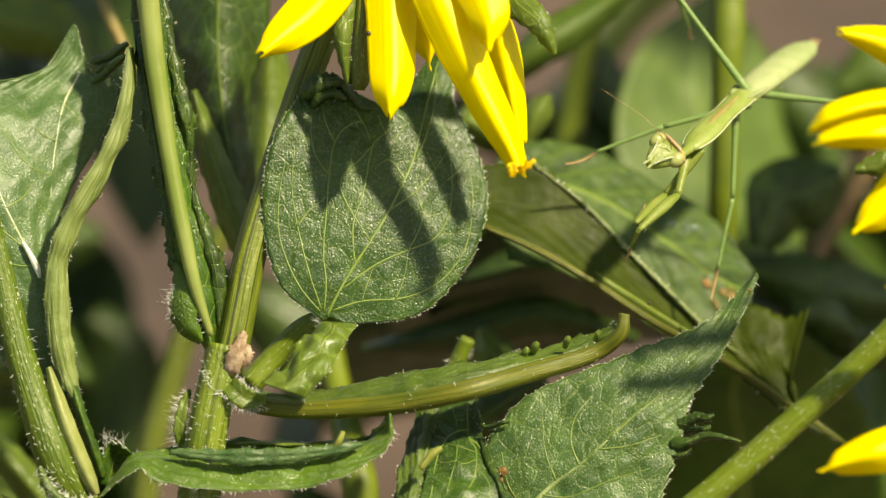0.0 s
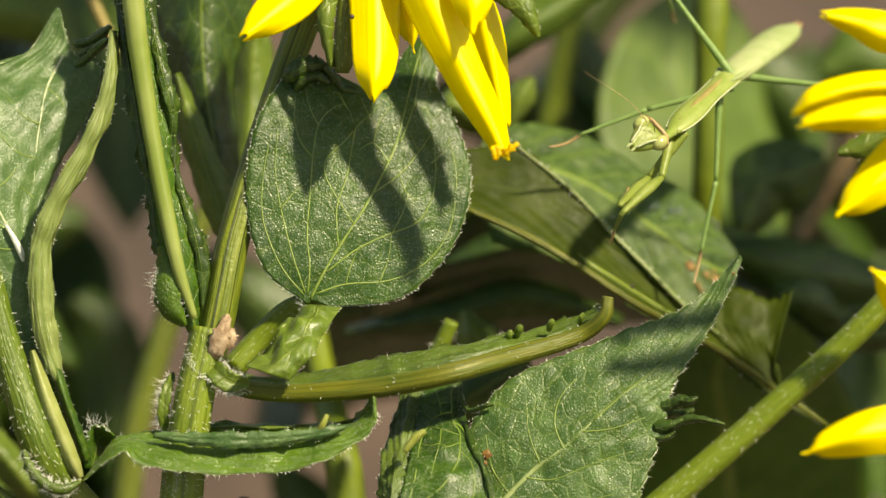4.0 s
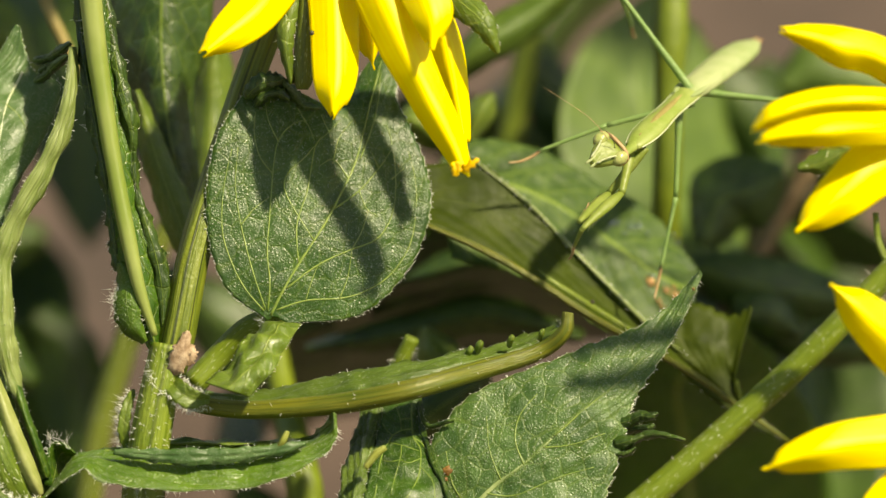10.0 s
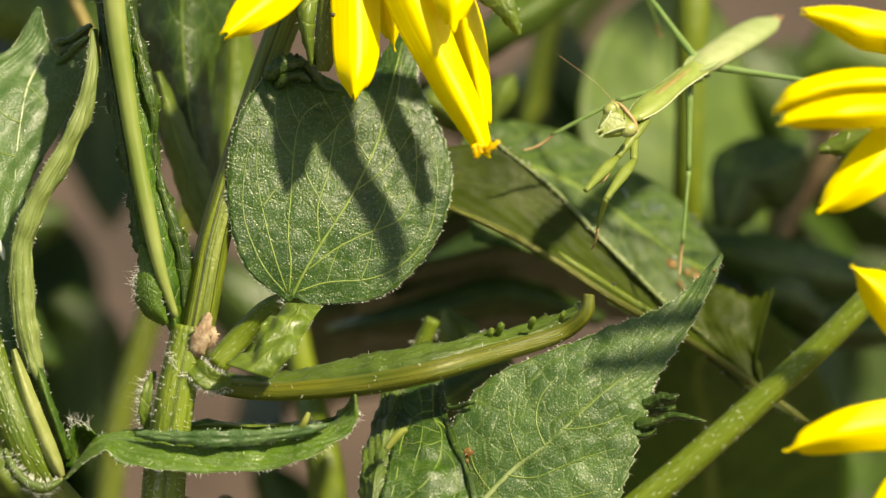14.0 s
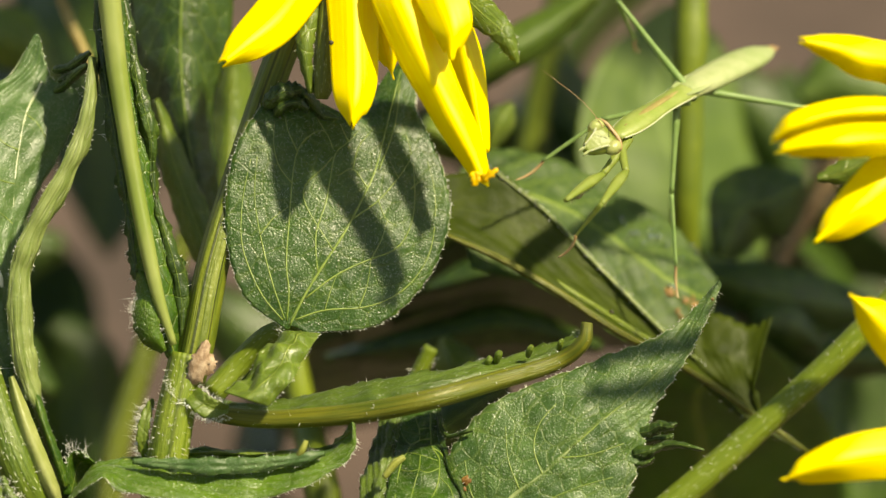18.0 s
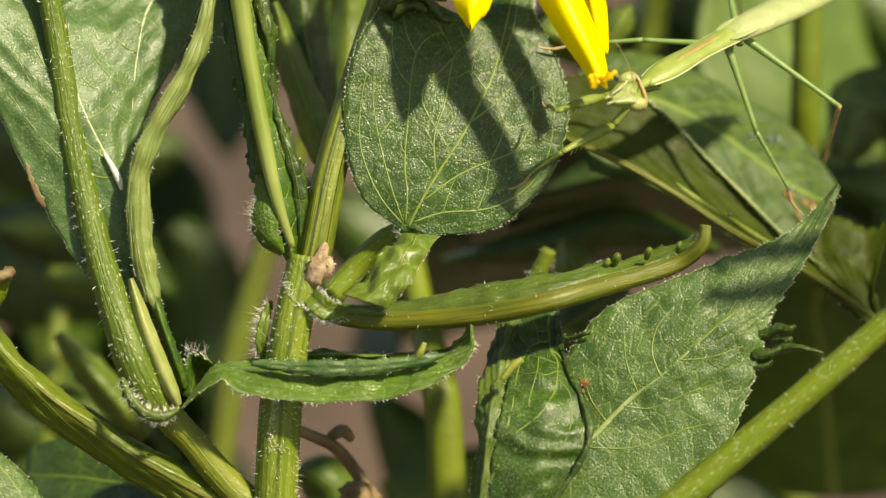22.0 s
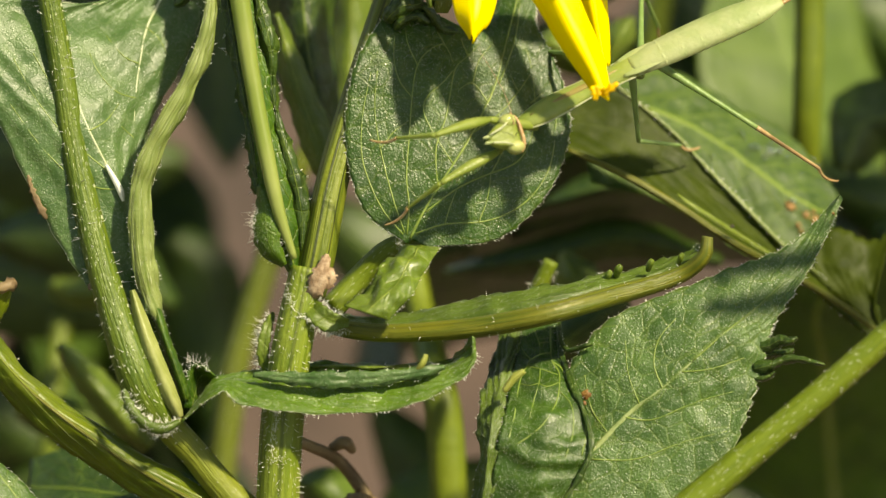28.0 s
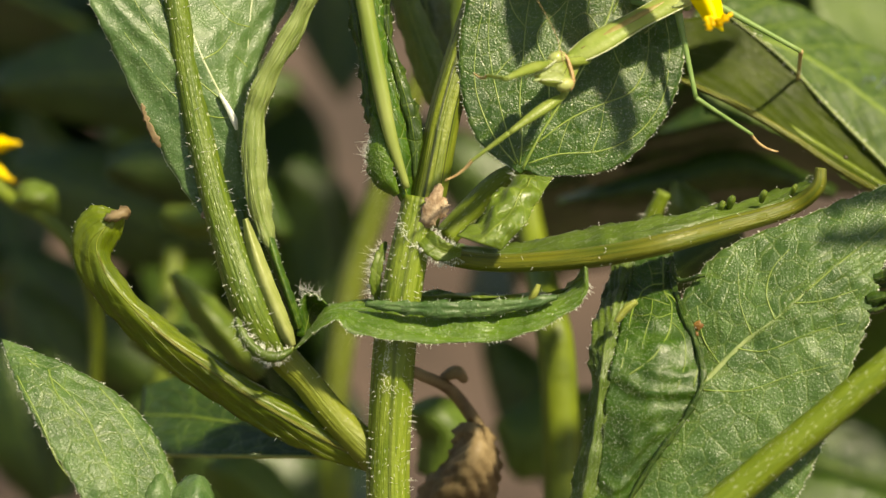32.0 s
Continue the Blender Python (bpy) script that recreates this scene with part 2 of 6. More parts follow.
DISC = plain_material("disc_brown", (0.16, 0.07, 0.01), (0.42, 0.24, 0.02), 900.0, 0.7)
HAIR = plain_material("white_hair", (0.78, 0.8, 0.72), (0.9, 0.91, 0.84), 500.0, 0.4, 0.3)
DOWN = plain_material("leaf_down", (0.27, 0.33, 0.2), (0.44, 0.5, 0.36), 600.0, 0.25, 0.2, 0.1, 1.0)
RIB = plain_material("pale_rib", (0.172, 0.2322, 0.0602), (0.2838, 0.3354, 0.129), 300.0, 0.45, 0.1)
RIB_PALE = plain_material("leaf_rib_pale", (0.2, 0.27, 0.05), (0.36, 0.41, 0.13), 70.0, 0.35, 0.25)
ROLL_SKIN = stem_material("leaf_roll_streaked", (0.12, 0.18, 0.03), (0.25, 0.31, 0.1), 0.35, 0.2, flecks=0.7)
RUST = plain_material("rust_spot", (0.16, 0.075, 0.016), (0.28, 0.16, 0.04), 700.0, 0.6)
RIB_MID = plain_material("leaf_midrib_smooth", (0.2, 0.27, 0.09), (0.3, 0.36, 0.15), 300.0, 0.4, 0.1)
VEIN = plain_material("pale_vein", (0.4, 0.46, 0.26), (0.56, 0.6, 0.4), 400.0, 0.35, 0.1)
DRY = plain_material("dry_leaf", (0.13, 0.085, 0.04), (0.34, 0.25, 0.13), 260.0, 0.6, 0.3)
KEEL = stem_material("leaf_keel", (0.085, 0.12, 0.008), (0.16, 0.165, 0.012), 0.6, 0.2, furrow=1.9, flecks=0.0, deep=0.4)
VEIN_DIM = plain_material("leaf_vein_dim", (0.07, 0.125, 0.014), (0.12, 0.19, 0.03), 300.0, 0.4, 0.15)
VEIN_SOFT = plain_material("leaf_vein", (0.15, 0.23, 0.035), (0.23, 0.31, 0.07), 300.0, 0.4, 0.15)
FORK = plain_material("fork_pale", (0.25, 0.29, 0.08), (0.37, 0.4, 0.15), 300.0, 0.4, 0.2)
RIM = plain_material("leaf_rim_pale", (0.34, 0.42, 0.2), (0.5, 0.56, 0.36), 900.0, 0.35, 0.2)
TIP = plain_material("petal_tip_and_shade_orange", (0.8, 0.48, 0.006), (0.94, 0.7, 0.006), 700.0, 0.6, 0.2)
SCAR = plain_material("scar_tan", (0.2064, 0.129, 0.0688), (0.43, 0.3268, 0.215), 900.0, 0.7)
TWIG = plain_material("twig_tan", (0.2, 0.15, 0.04), (0.3, 0.24, 0.075), 300.0, 0.6)
SOIL = plain_material("soil", (0.04, 0.0258, 0.0175), (0.105, 0.068, 0.05), 40.0, 0.9, 0.0, 0.8)
INSECT = plain_material("insect_green", (0.27, 0.37, 0.07), (0.38, 0.46, 0.13), 500.0, 0.42, 0.35)
INSECT_FORE = plain_material("insect_fore_green", (0.23, 0.31, 0.05), (0.33, 0.4, 0.1), 500.0, 0.4, 0.4)
INSECT_LEG = plain_material("insect_leg_green", (0.2, 0.34, 0.09), (0.29, 0.42, 0.15), 500.0, 0.42, 0.35)
INSECT_EDGE = plain_material("insect_pale_edge", (0.5, 0.56, 0.32), (0.6, 0.64, 0.42), 500.0, 0.4, 0.3)
INSECT_TAN = plain_material("insect_tan_streak", (0.33, 0.27, 0.085), (0.42, 0.36, 0.13), 600.0, 0.45, 0.3)
INSECT_PALE = plain_material("insect_pale", (0.34, 0.43, 0.17), (0.45, 0.51, 0.25), 420.0, 0.55, 0.3)
INSECT_PINK = plain_material("insect_pink", (0.3268, 0.1892, 0.0774), (0.43, 0.3096, 0.1462), 700.0, 0.4)
EYE_RUST = plain_material("insect_eye_rust", (0.36, 0.25, 0.1), (0.46, 0.33, 0.16), 900.0, 0.25, 0.2)
EYE_SKIN = plain_material("insect_eye", (0.34, 0.42, 0.12), (0.42, 0.44, 0.17), 900.0, 0.2, 0.2)
DARK_THREAD = plain_material("dark_thread", (0.02, 0.02, 0.01), (0.05, 0.04, 0.02), 800.0, 0.5)
DEW = Nodes("dew")
DEW.put(DEW.bsdf.inputs["Transmission Weight"], 1.0)
DEW = DEW.finish((1.0, 1.0, 1.0), 0.1)


# ---- shapes ----
def mesh_part(name, verts, faces, material, parent=None, label="", uvs=None, origin=None, kind=""):
    """One mesh object; verts are in the world, kept relative to the thing that carries it."""
    base = Vector(origin) if origin is not None else Vector((0, 0, 0))
    if origin is None and parent is not None:
        base = Vector(parent.get("base", (0, 0, 0)))
    me = bpy.data.meshes.new(name)
    vs = np.asarray(verts, dtype=float) - np.array(base)
    me.from_pydata(vs.tolist(), [], faces)
    me.materials.append(material)
    me.polygons.foreach_set("use_smooth", [True] * len(me.polygons))
    if uvs is not None:
        layer = me.uv_layers.new(name="UVMap")
        idx = np.zeros(len(me.loops), dtype=int)
        me.loops.foreach_get("vertex_index", idx)
        layer.data.foreach_set("uv", np.asarray(uvs, dtype=float)[idx].ravel())
    me.update()
    ob = new(name, me)
    ob["base"] = tuple(base)
    if parent is not None:
        ob.parent = parent
        ob.location = base - Vector(parent.get("base", (0, 0, 0)))
    else:
        ob.location = base
    return tagged(ob, label, kind=kind)


def thing(name, place, label, category, group=""):
    ob = new(name)
    ob.empty_display_size = 0.01
    ob.location = place
    ob["base"] = tuple(place)
    return tagged(ob, label, category, group)


def glide(points, n):
    """n places along a smooth curve through the points (rows of an array)."""
    p = np.asarray(points, dtype=float)
    if len(p) == 2:
        w = np.linspace(0, 1, n).reshape((-1,) + (1,) * (p.ndim - 1))
        return p[0] * (1 - w) + p[1] * w
    q = np.concatenate([[2 * p[0] - p[1]], p, [2 * p[-1] - p[-2]]])
    s = np.linspace(0, len(p) - 1 - 1e-9, n)
    i = s.astype(int)
    f = (s - i).reshape((-1,) + (1,) * (p.ndim - 1))
    a, b, c, d = q[i], q[i + 1], q[i + 2], q[i + 3]
    return 0.5 * (2 * b + (c - a) * f + (2 * a - 5 * b + 4 * c - d) * f ** 2 + (3 * b - a - 3 * c + d) * f ** 3)


def unit(a):
    return a / np.maximum(np.linalg.norm(a, axis=-1, keepdims=True), 1e-9)


def spread(rails, nu, nv):
    """A smooth sheet over rails (lists of plan places, base to tip)."""
    w = np.array([[at(*p) for p in rail] for rail in rails])
    along = np.stack([glide(r, nu) for r in w])
    return np.swapaxes(glide(along, nv), 0, 1)


def lean(g):
    """Normals of a sheet."""
    return unit(np.cross(np.gradient(g, axis=0), np.gradient(g, axis=1)))


def solid(g, n, thick):
    """Two-sided skin of a sheet: verts, faces and uvs."""
    nu, nv = g.shape[:2]
    verts = np.concatenate([(g + n * thick / 2).reshape(-1, 3), (g - n * thick / 2).reshape(-1, 3)])
    k = nu * nv
    i, j = np.meshgrid(np.arange(nu - 1), np.arange(nv - 1), indexing="ij")
    a = (i * nv + j).ravel()
    front = np.stack([a, a + 1, a + nv + 1, a + nv], 1)
    back = np.stack([a + k, a + nv + k, a + nv + 1 + k, a + 1 + k], 1)
    rim = [*range(nv), *[r * nv + nv - 1 for r in range(1, nu)], *[(nu - 1) * nv + c for c in range(nv - 2, -1, -1)],
           *[r * nv for r in range(nu - 2, 0, -1)]]
    edge = [(rim[q], rim[q - 1], rim[q - 1] + k, rim[q] + k) for q in range(len(rim))]
    x, y = np.meshgrid(np.linspace(0, 1, nv), np.linspace(0, 1, nu))
    uv = np.stack([x.ravel(), y.ravel()], 1)
    return verts, front.tolist() + back.tolist() + edge, np.concatenate([uv, uv])


def rough(points, scale, seed):
    """Soft noise at each place, -1 to 1."""
    flat = points.reshape(-1, 3) * scale + seed * 7.31
    return np.array([noise.noise(Vector(q)) for q in flat]).reshape(points.shape[:-1])


def bristles(parent, roots, ways, length, seed, label="fine white bristly hairs", thick=0.000046):
    """Many thin curved hairs, joined."""
    rng = np.random.default_rng(seed)
    verts, faces = [], []
    for r, w in zip(roots, ways):
        w = w + rng.normal(0, 0.35, 3)
        w = w / np.linalg.norm(w)
        side = np.cross(w, rng.normal(0, 1, 3))
        side /= np.linalg.norm(side)
        up = np.cross(w, side)
        ln = length * rng.uniform(0.5, 1.3)
        bend = rng.normal(0, 0.25, 3) * ln
        k = len(verts)
        for f, t in ((0.0, 1.0), (0.55, 0.7)):
            c = r + w * ln * f + bend * f * f
            for q in range(3):
                an = q * 2.0944
                verts.append(c + (side * math.cos(an) + up * math.sin(an)) * thick * t)
        verts.append(r + w * ln + bend)
        for q in range(3):
            q2 = (q + 1) % 3
            faces.append((k + q, k + q2, k + 3 + q2, k + 3 + q))
            faces.append((k + 3 + q, k + 3 + q2, k + 6))
    if verts:
        return mesh_part("hairs", verts, faces, HAIR, parent, label, kind="stuff")


SHEETS = {}


def leaf(parent, rails, material, label, nu=72, nv=25, teeth=0.25, crinkle=0.5, thick=0.22, rib=0.5, hairs=0, seed=1, ribs=7.0, slant=2.6, name="leaf", ribmat=None, hair=0.00042, quilting=0.45, rim=0.0, pucker=0.0):
    """A leaf over its rails, with toothed rim, quilting between the veins, a midrib and rim hairs."""
    g = spread(rails, nu, nv)
    n = lean(g)
    y, x = np.meshgrid(np.linspace(0, 1, nu), np.abs(np.linspace(-1, 1, nv)), indexing="ij")
    s = y * ribs - x * slant
    quilt = np.abs((s % 1.0) - 0.5) * 2
    fade = np.clip(np.minimum(y, 1 - y) * 8, 0, 1)
    lift = crinkle * 0.001 * fade * (0.55 * rough(g, 160, seed) + 0.35 * rough(g, 420, seed + 3) + quilting * quilt ** 0.6 * np.clip(x * 3, 0, 1))
    if pucker:
        fold = np.sin(y * 72.0 + 3.0 * np.cos(x * 2.0) + 3.0 * rough(g, 110, seed + 9))
        lift = lift + pucker * 0.001 * fade * np.clip(1.3 - x, 0, 1) * fold
    g = g + n * lift[..., None]
    if teeth:
        saw = (np.arange(nu) % 5) / 4.0
        for j, k in ((0, 1), (nv - 1, nv - 2)):
            out = unit(g[:, j] - g[:, k])
            g[:, j] += out * (saw * teeth * 0.001 * fade[:, 0])[:, None]
    v, f, uv = solid(g, n, thick * 0.001)
    ob = mesh_part(name, v, f, material, parent, label, uv)
    SHEETS[ob.name] = (g, n)
    if rib:
        line = g[:, nv // 2] - n[:, nv // 2] * 0.0
        toward = -np.array(BASE.to_3x3() @ Vector((0, 1, 0)))
        side = np.sign((n[:, nv // 2] @ toward))[:, None]
        line = line - n[:, nv // 2] * side * (np.linspace(rib, rib * 0.3, nu) * 0.0005)[:, None]
        pipe(ob, "midrib", line, np.linspace(rib, rib * 0.3, nu) * 0.001, ribmat or RIB, "", ring=10)
    if rim:
        for j in (0, nv - 1):
            size = rim * 0.001 * (0.7 + 0.5 * rough(g[:, j], 300, seed)) * np.clip(np.sin(np.linspace(0, math.pi, nu)) * 4, 0.2, 1)
            pipe(ob, "leaf_rim", g[:, j], size, RIM, "thin pale hairy leaf rim", ring=6)
    if hairs:
        rng = np.random.default_rng(seed)
        idx = rng.integers(2, nu - 2, hairs)
        which = rng.integers(0, 2, hairs)
        roots = np.where(which[:, None] == 0, g[idx, 0], g[idx, -1])
        ways = np.where(which[:, None] == 0, unit(g[idx, 0] - g[idx, 1]), unit(g[idx, -1] - g[idx, -2]))
        bristles(ob, roots, ways, hair, seed)
    return ob


def pipe(parent, name, line, radii, material, label="", ring=14, ridges=0.0, count=6, kind=""):
    """A tapering round or grooved pipe along places in the world."""
    line = np.asarray(line, dtype=float)
    m = len(line)
    t = unit(np.gradient(line, axis=0))
    ref = np.array(BASE.to_3x3() @ Vector((0, -1, 0.05)))
    a = unit(np.cross(t, ref))
    b = np.cross(a, t)
    an = np.linspace(0, 2 * math.pi, ring, endpoint=False)
    r = np.asarray(radii)[:, None] * (1 + ridges * np.cos(an * count))[None]
    v = line[:, None] + a[:, None] * (np.cos(an)[None, :, None] * r[..., None]) + b[:, None] * (np.sin(an)[None, :, None] * r[..., None])
    verts = np.concatenate([v.reshape(-1, 3), line[:1], line[-1:]])
    faces = []
    for i in range(m - 1):
        for j in range(ring):
            k = (j + 1) % ring
            faces.append((i * ring + j, i * ring + k, (i + 1) * ring + k, (i + 1) * ring + j))
    for j in range(ring):
        k = (j + 1) % ring
        faces.append((m * ring, k, j))
        faces.append((m * ring + 1, (m - 1) * ring + j, (m - 1) * ring + k))
    run = np.concatenate([[0], np.cumsum(np.linalg.norm(np.diff(line, axis=0), axis=1))]) / 0.02
    x, y = np.meshgrid(1 - np.abs(np.linspace(-1, 1, ring)), run)
    uv = np.concatenate([np.stack([x.ravel(), y.ravel()], 1), [[0.5, 0], [0.5, run[-1]]]])
    return mesh_part(name, verts, faces, material, parent, label, uv, kind=kind)


def stem(parent, points, material, label="", name="stem", n=40, ring=18, ridges=0.035, hairs=0, seed=1, hair=0.0011):
    """A stalk through plan places (u, v, d, radius in plan units)."""
    p = np.array(points, dtype=float)
    line = glide(np.array([at(*q[:3]) for q in p]), n)
    rad = glide(p[:, 3:4], n)[:, 0] / GRID * FOCUS
    line = line + np.stack([rough(line, 60, seed + k) for k in range(3)], 1) * rad[:, None] * 0.15
    ob = pipe(parent, name, line, rad, material, label, ring, ridges)
    if hairs:
        rng = np.random.default_rng(seed)
        idx = rng.integers(1, n - 1, hairs)
        t = unit(np.gradient(line, axis=0))[idx]
        w = unit(np.cross(t, rng.normal(0, 1, (hairs, 3))))
        bristles(ob, line[idx] + w * rad[idx][:, None] * 0.95, w, hair, seed)
    return ob


def strip(points, side=(0.0, 0.0), lift=0.0):
    """Rails for a blade along plan places (u, v, d, half-width): edges are set square to its run on the plan; lift: mm by which the rims lie behind."""
    p = np.array(points, dtype=float)
    t = np.gradient(p[:, :2], axis=0)
    t /= np.linalg.norm(t, axis=1, keepdims=True)
    q = np.stack([-t[:, 1], t[:, 0]], 1)
    le = [(x + a * w, y + b * w, d + lift + side[0]) for (x, y, d, w), (a, b) in zip(p, q)]
    ri = [(x - a * w, y - b * w, d + lift + side[1]) for (x, y, d, w), (a, b) in zip(p, q)]
    return [le, [tuple(r[:3]) for r in p], ri]


def veins(ob, lines, width, material, label="", fine=0.5):
    """Raised veins on a leaf along plan lines (u, v); width in plan units, thinning to fine of it."""
    g, n = SHEETS[ob.name]
    q = (g - np.array(BASE.translation)) @ np.array(BASE.to_3x3())
    plan = np.stack([q[..., 0] / q[..., 1] * GRID + 784, 441 - q[..., 2] / q[..., 1] * GRID], -1)
    pi, pj = np.gradient(plan, axis=0), np.gradient(plan, axis=1)
    gi, gj = np.gradient(g, axis=0), np.gradient(g, axis=1)
    toward = np.array(BASE.to_3x3() @ Vector((0, -1, 0)))
    unit_size = FOCUS / GRID
    for line in lines:
        m = max(8, 5 * len(line))
        path = []
        for w in glide(np.array(line, dtype=float), m):
            i, j = np.unravel_index(np.argmin(np.hypot(plan[..., 0] - w[0], plan[..., 1] - w[1])), plan.shape[:2])
            a, b = np.linalg.lstsq(np.stack([pi[i, j], pj[i, j]], 1), w - plan[i, j], rcond=None)[0]
            a, b = np.clip((a, b), -0.7, 0.7)
            path.append(g[i, j] + gi[i, j] * a + gj[i, j] * b + n[i, j] * np.sign(n[i, j] @ toward) * (0.00017 - 0.6 * width * unit_size))
        path = np.array(path)
        for _ in range(2):
            path[1:-1] = (path[:-2] + 2 * path[1:-1] + path[2:]) / 4
        size = width * np.linspace(1.0, fine, m) * unit_size
        pipe(ob, "vein", path, size, material, label, ring=7)


def down(ob, count, length, seed, lift=0.45):
    """Short white hairs that lie along a leaf's upper face, pointing to its tip."""
    g, n = SHEETS[ob.name]
    rng = np.random.default_rng(seed)
    nu, nv = g.shape[:2]
    area = np.linalg.norm(np.cross(g[3:, :-1] - g[2:-1, :-1], g[2:-1, 1:] - g[2:-1, :-1]), axis=-1)
    i, j = np.unravel_index(rng.choice(area.size, count, p=(area / area.sum()).ravel()), area.shape)
    i = np.minimum(i + 2, nu - 3)
    a, b = rng.random((count, 1)), rng.random((count, 1))
    spot = g[i, j] * (1 - a) * (1 - b) + g[i + 1, j] * a * (1 - b) + g[i, j + 1] * (1 - a) * b + g[i + 1, j + 1] * a * b
    face = n[i, j] * np.sign(n[i, j] @ np.array(BASE.to_3x3() @ Vector((0, -1, 0))))[:, None]
    way = unit(unit(g[i + 1, j] - g[i, j]) + face * lift + rng.normal(0, 0.35, (count, 3)))
    side = unit(np.cross(way, face))
    size = length * rng.uniform(0.5, 1.3, (count, 1))
    thick = rng.uniform(0.000018, 0.000032, (count, 1))
    spot = spot + face * 0.00009
    rings = np.stack([spot + side * thick, spot - side * thick, spot + face * thick * 1.4, spot + way * size + face * size * 0.1], 1)
    k = np.arange(count)[:, None] * 4
    faces = np.concatenate([k + np.array([q]) for q in ((0, 2, 3), (2, 1, 3), (1, 0, 3))])
    return mesh_part("down", rings.reshape(-1, 3), faces.tolist(), DOWN, ob, "short lying white hairs", kind="stuff")


def petal(parent, points, label="", seed=1, lift=1.2, notch=1.0, side=(0.0, 0.0), skin=None):
    """A ray petal: two furrows, rolled rims and a nicked tip."""
    g = spread(strip(points, side, lift), 44, 19)
    n = lean(g)
    x = np.linspace(-1, 1, 19)
    y = np.linspace(0, 1, 44)
    furrow = -0.35 * np.exp(-((np.abs(x) - 0.4) / 0.13) ** 2) + 0.2 * np.cos(x * 3)
    toward = -np.array(BASE.to_3x3() @ Vector((0, 1, 0)))
    g = g + n * np.sign(n @ toward)[..., None] * (furrow[None, :] * np.clip(y * 4, 0, 1)[:, None] * 0.001 * 0.15 + rough(g, 130, seed) * 0.0006)[..., None]
    end = unit(g[-1] - g[-4])
    tip = 0.9 * np.cos(x * 2.2) + 0.7 * np.cos(x * 6.5 + seed)
    for k in range(6):
        g[-1 - k] += end * (tip * notch * 0.001 * (1 - k / 6.0))[:, None]
    v, f, uv = solid(g, n, 0.00025)
    return mesh_part("petal", v, f, skin or PETAL, parent, label, uv)


def on_sheet(rails, u, v):
    """The place and the facing of a sheet over rails where the plan place (u, v) meets it."""
    g = spread(rails, 60, 25)
    q = (g - np.array(BASE.translation)) @ np.array(BASE.to_3x3())
    plan = np.stack([q[..., 0] / q[..., 1] * GRID + 784, 441 - q[..., 2] / q[..., 1] * GRID], -1)
    i, j = np.unravel_index(np.argmin(np.hypot(plan[..., 0] - u, plan[..., 1] - v)), plan.shape[:2])
    n = lean(g)[i, j]
    if n @ np.array(BASE.to_3x3() @ Vector((0, -1, 0))) < 0:
        n = -n
    return g[i, j], n


def blot(parent, rails, u, v, r, seed, material, label, name="blemish"):
    """A thin uneven spot lying on a sheet."""
    c, n = on_sheet(rails, u, v)
    c = c + n * 0.0005
    a = unit(np.cross(n, np.array([0.3, 0.2, 1.0])))
    b = np.cross(n, a)
    rng = np.random.default_rng(seed)
    k = 14
    rad = r / GRID * FOCUS * (1 + rng.uniform(-0.35, 0.35, k))
    an = np.linspace(0, 2 * math.pi, k, endpoint=False)
    ring = c + a * (np.cos(an) * rad)[:, None] + b * (np.sin(an) * rad)[:, None]
    verts = np.concatenate([ring - n * 0.0003, [c + n * 0.00012]])
    return mesh_part(name, verts, [(i, (i + 1) % k, k) for i in range(k)], material, parent, label)


# ---- ground ----
def ground_sheet():
    n = 90
    xs = np.sign(np.linspace(-1, 1, n)) * np.abs(np.linspace(-1, 1, n)) ** 3 * 60
    ys = np.sign(np.linspace(-1, 1, n)) * np.abs(np.linspace(-1, 1, n)) ** 3 * 60 + 1.6
    x, y = np.meshgrid(xs, ys, indexing="ij")
    g = np.stack([x, y, np.zeros_like(x)], -1)
    g[..., 2] = rough(g, 3.0, 2) * 0.03 + rough(g, 9.0, 5) * 0.015
    a = (np.arange(n - 1)[:, None] * n + np.arange(n - 1)[None]).ravel()
    faces = np.stack([a, a + n, a + n + 1, a + 1], 1).tolist()
    ob = mesh_part("ground", g.reshape(-1, 3), faces, SOIL)
    tagged(ob, "bare brown garden soil between the plants", "soil", kind="structure")


ground_sheet()


def foot(u, v, d):
    """The place on the ground below a plan place."""
    p = at(u, v, d)
    return Vector((p.x, p.y, 0.0))


def root(parent, u, v, d, r, material, n=20, ridges=0.05):
    """The lower part of a stalk, from a plan place to the ground below."""
    top = np.array(at(u, v, d))
    low = np.array([top[0] + 0.004, top[1] + 0.01, -0.01])
    mid = (top + low) / 2 + np.array([0.002, 0.004, 0])
    line = glide(np.array([top, mid, low]), n)
    rad = np.linspace(r, r * 1.15, n) / GRID * (FOCUS + d / 1000)
    return pipe(parent, "lower_stem", line, rad, material, "", 16, ridges)


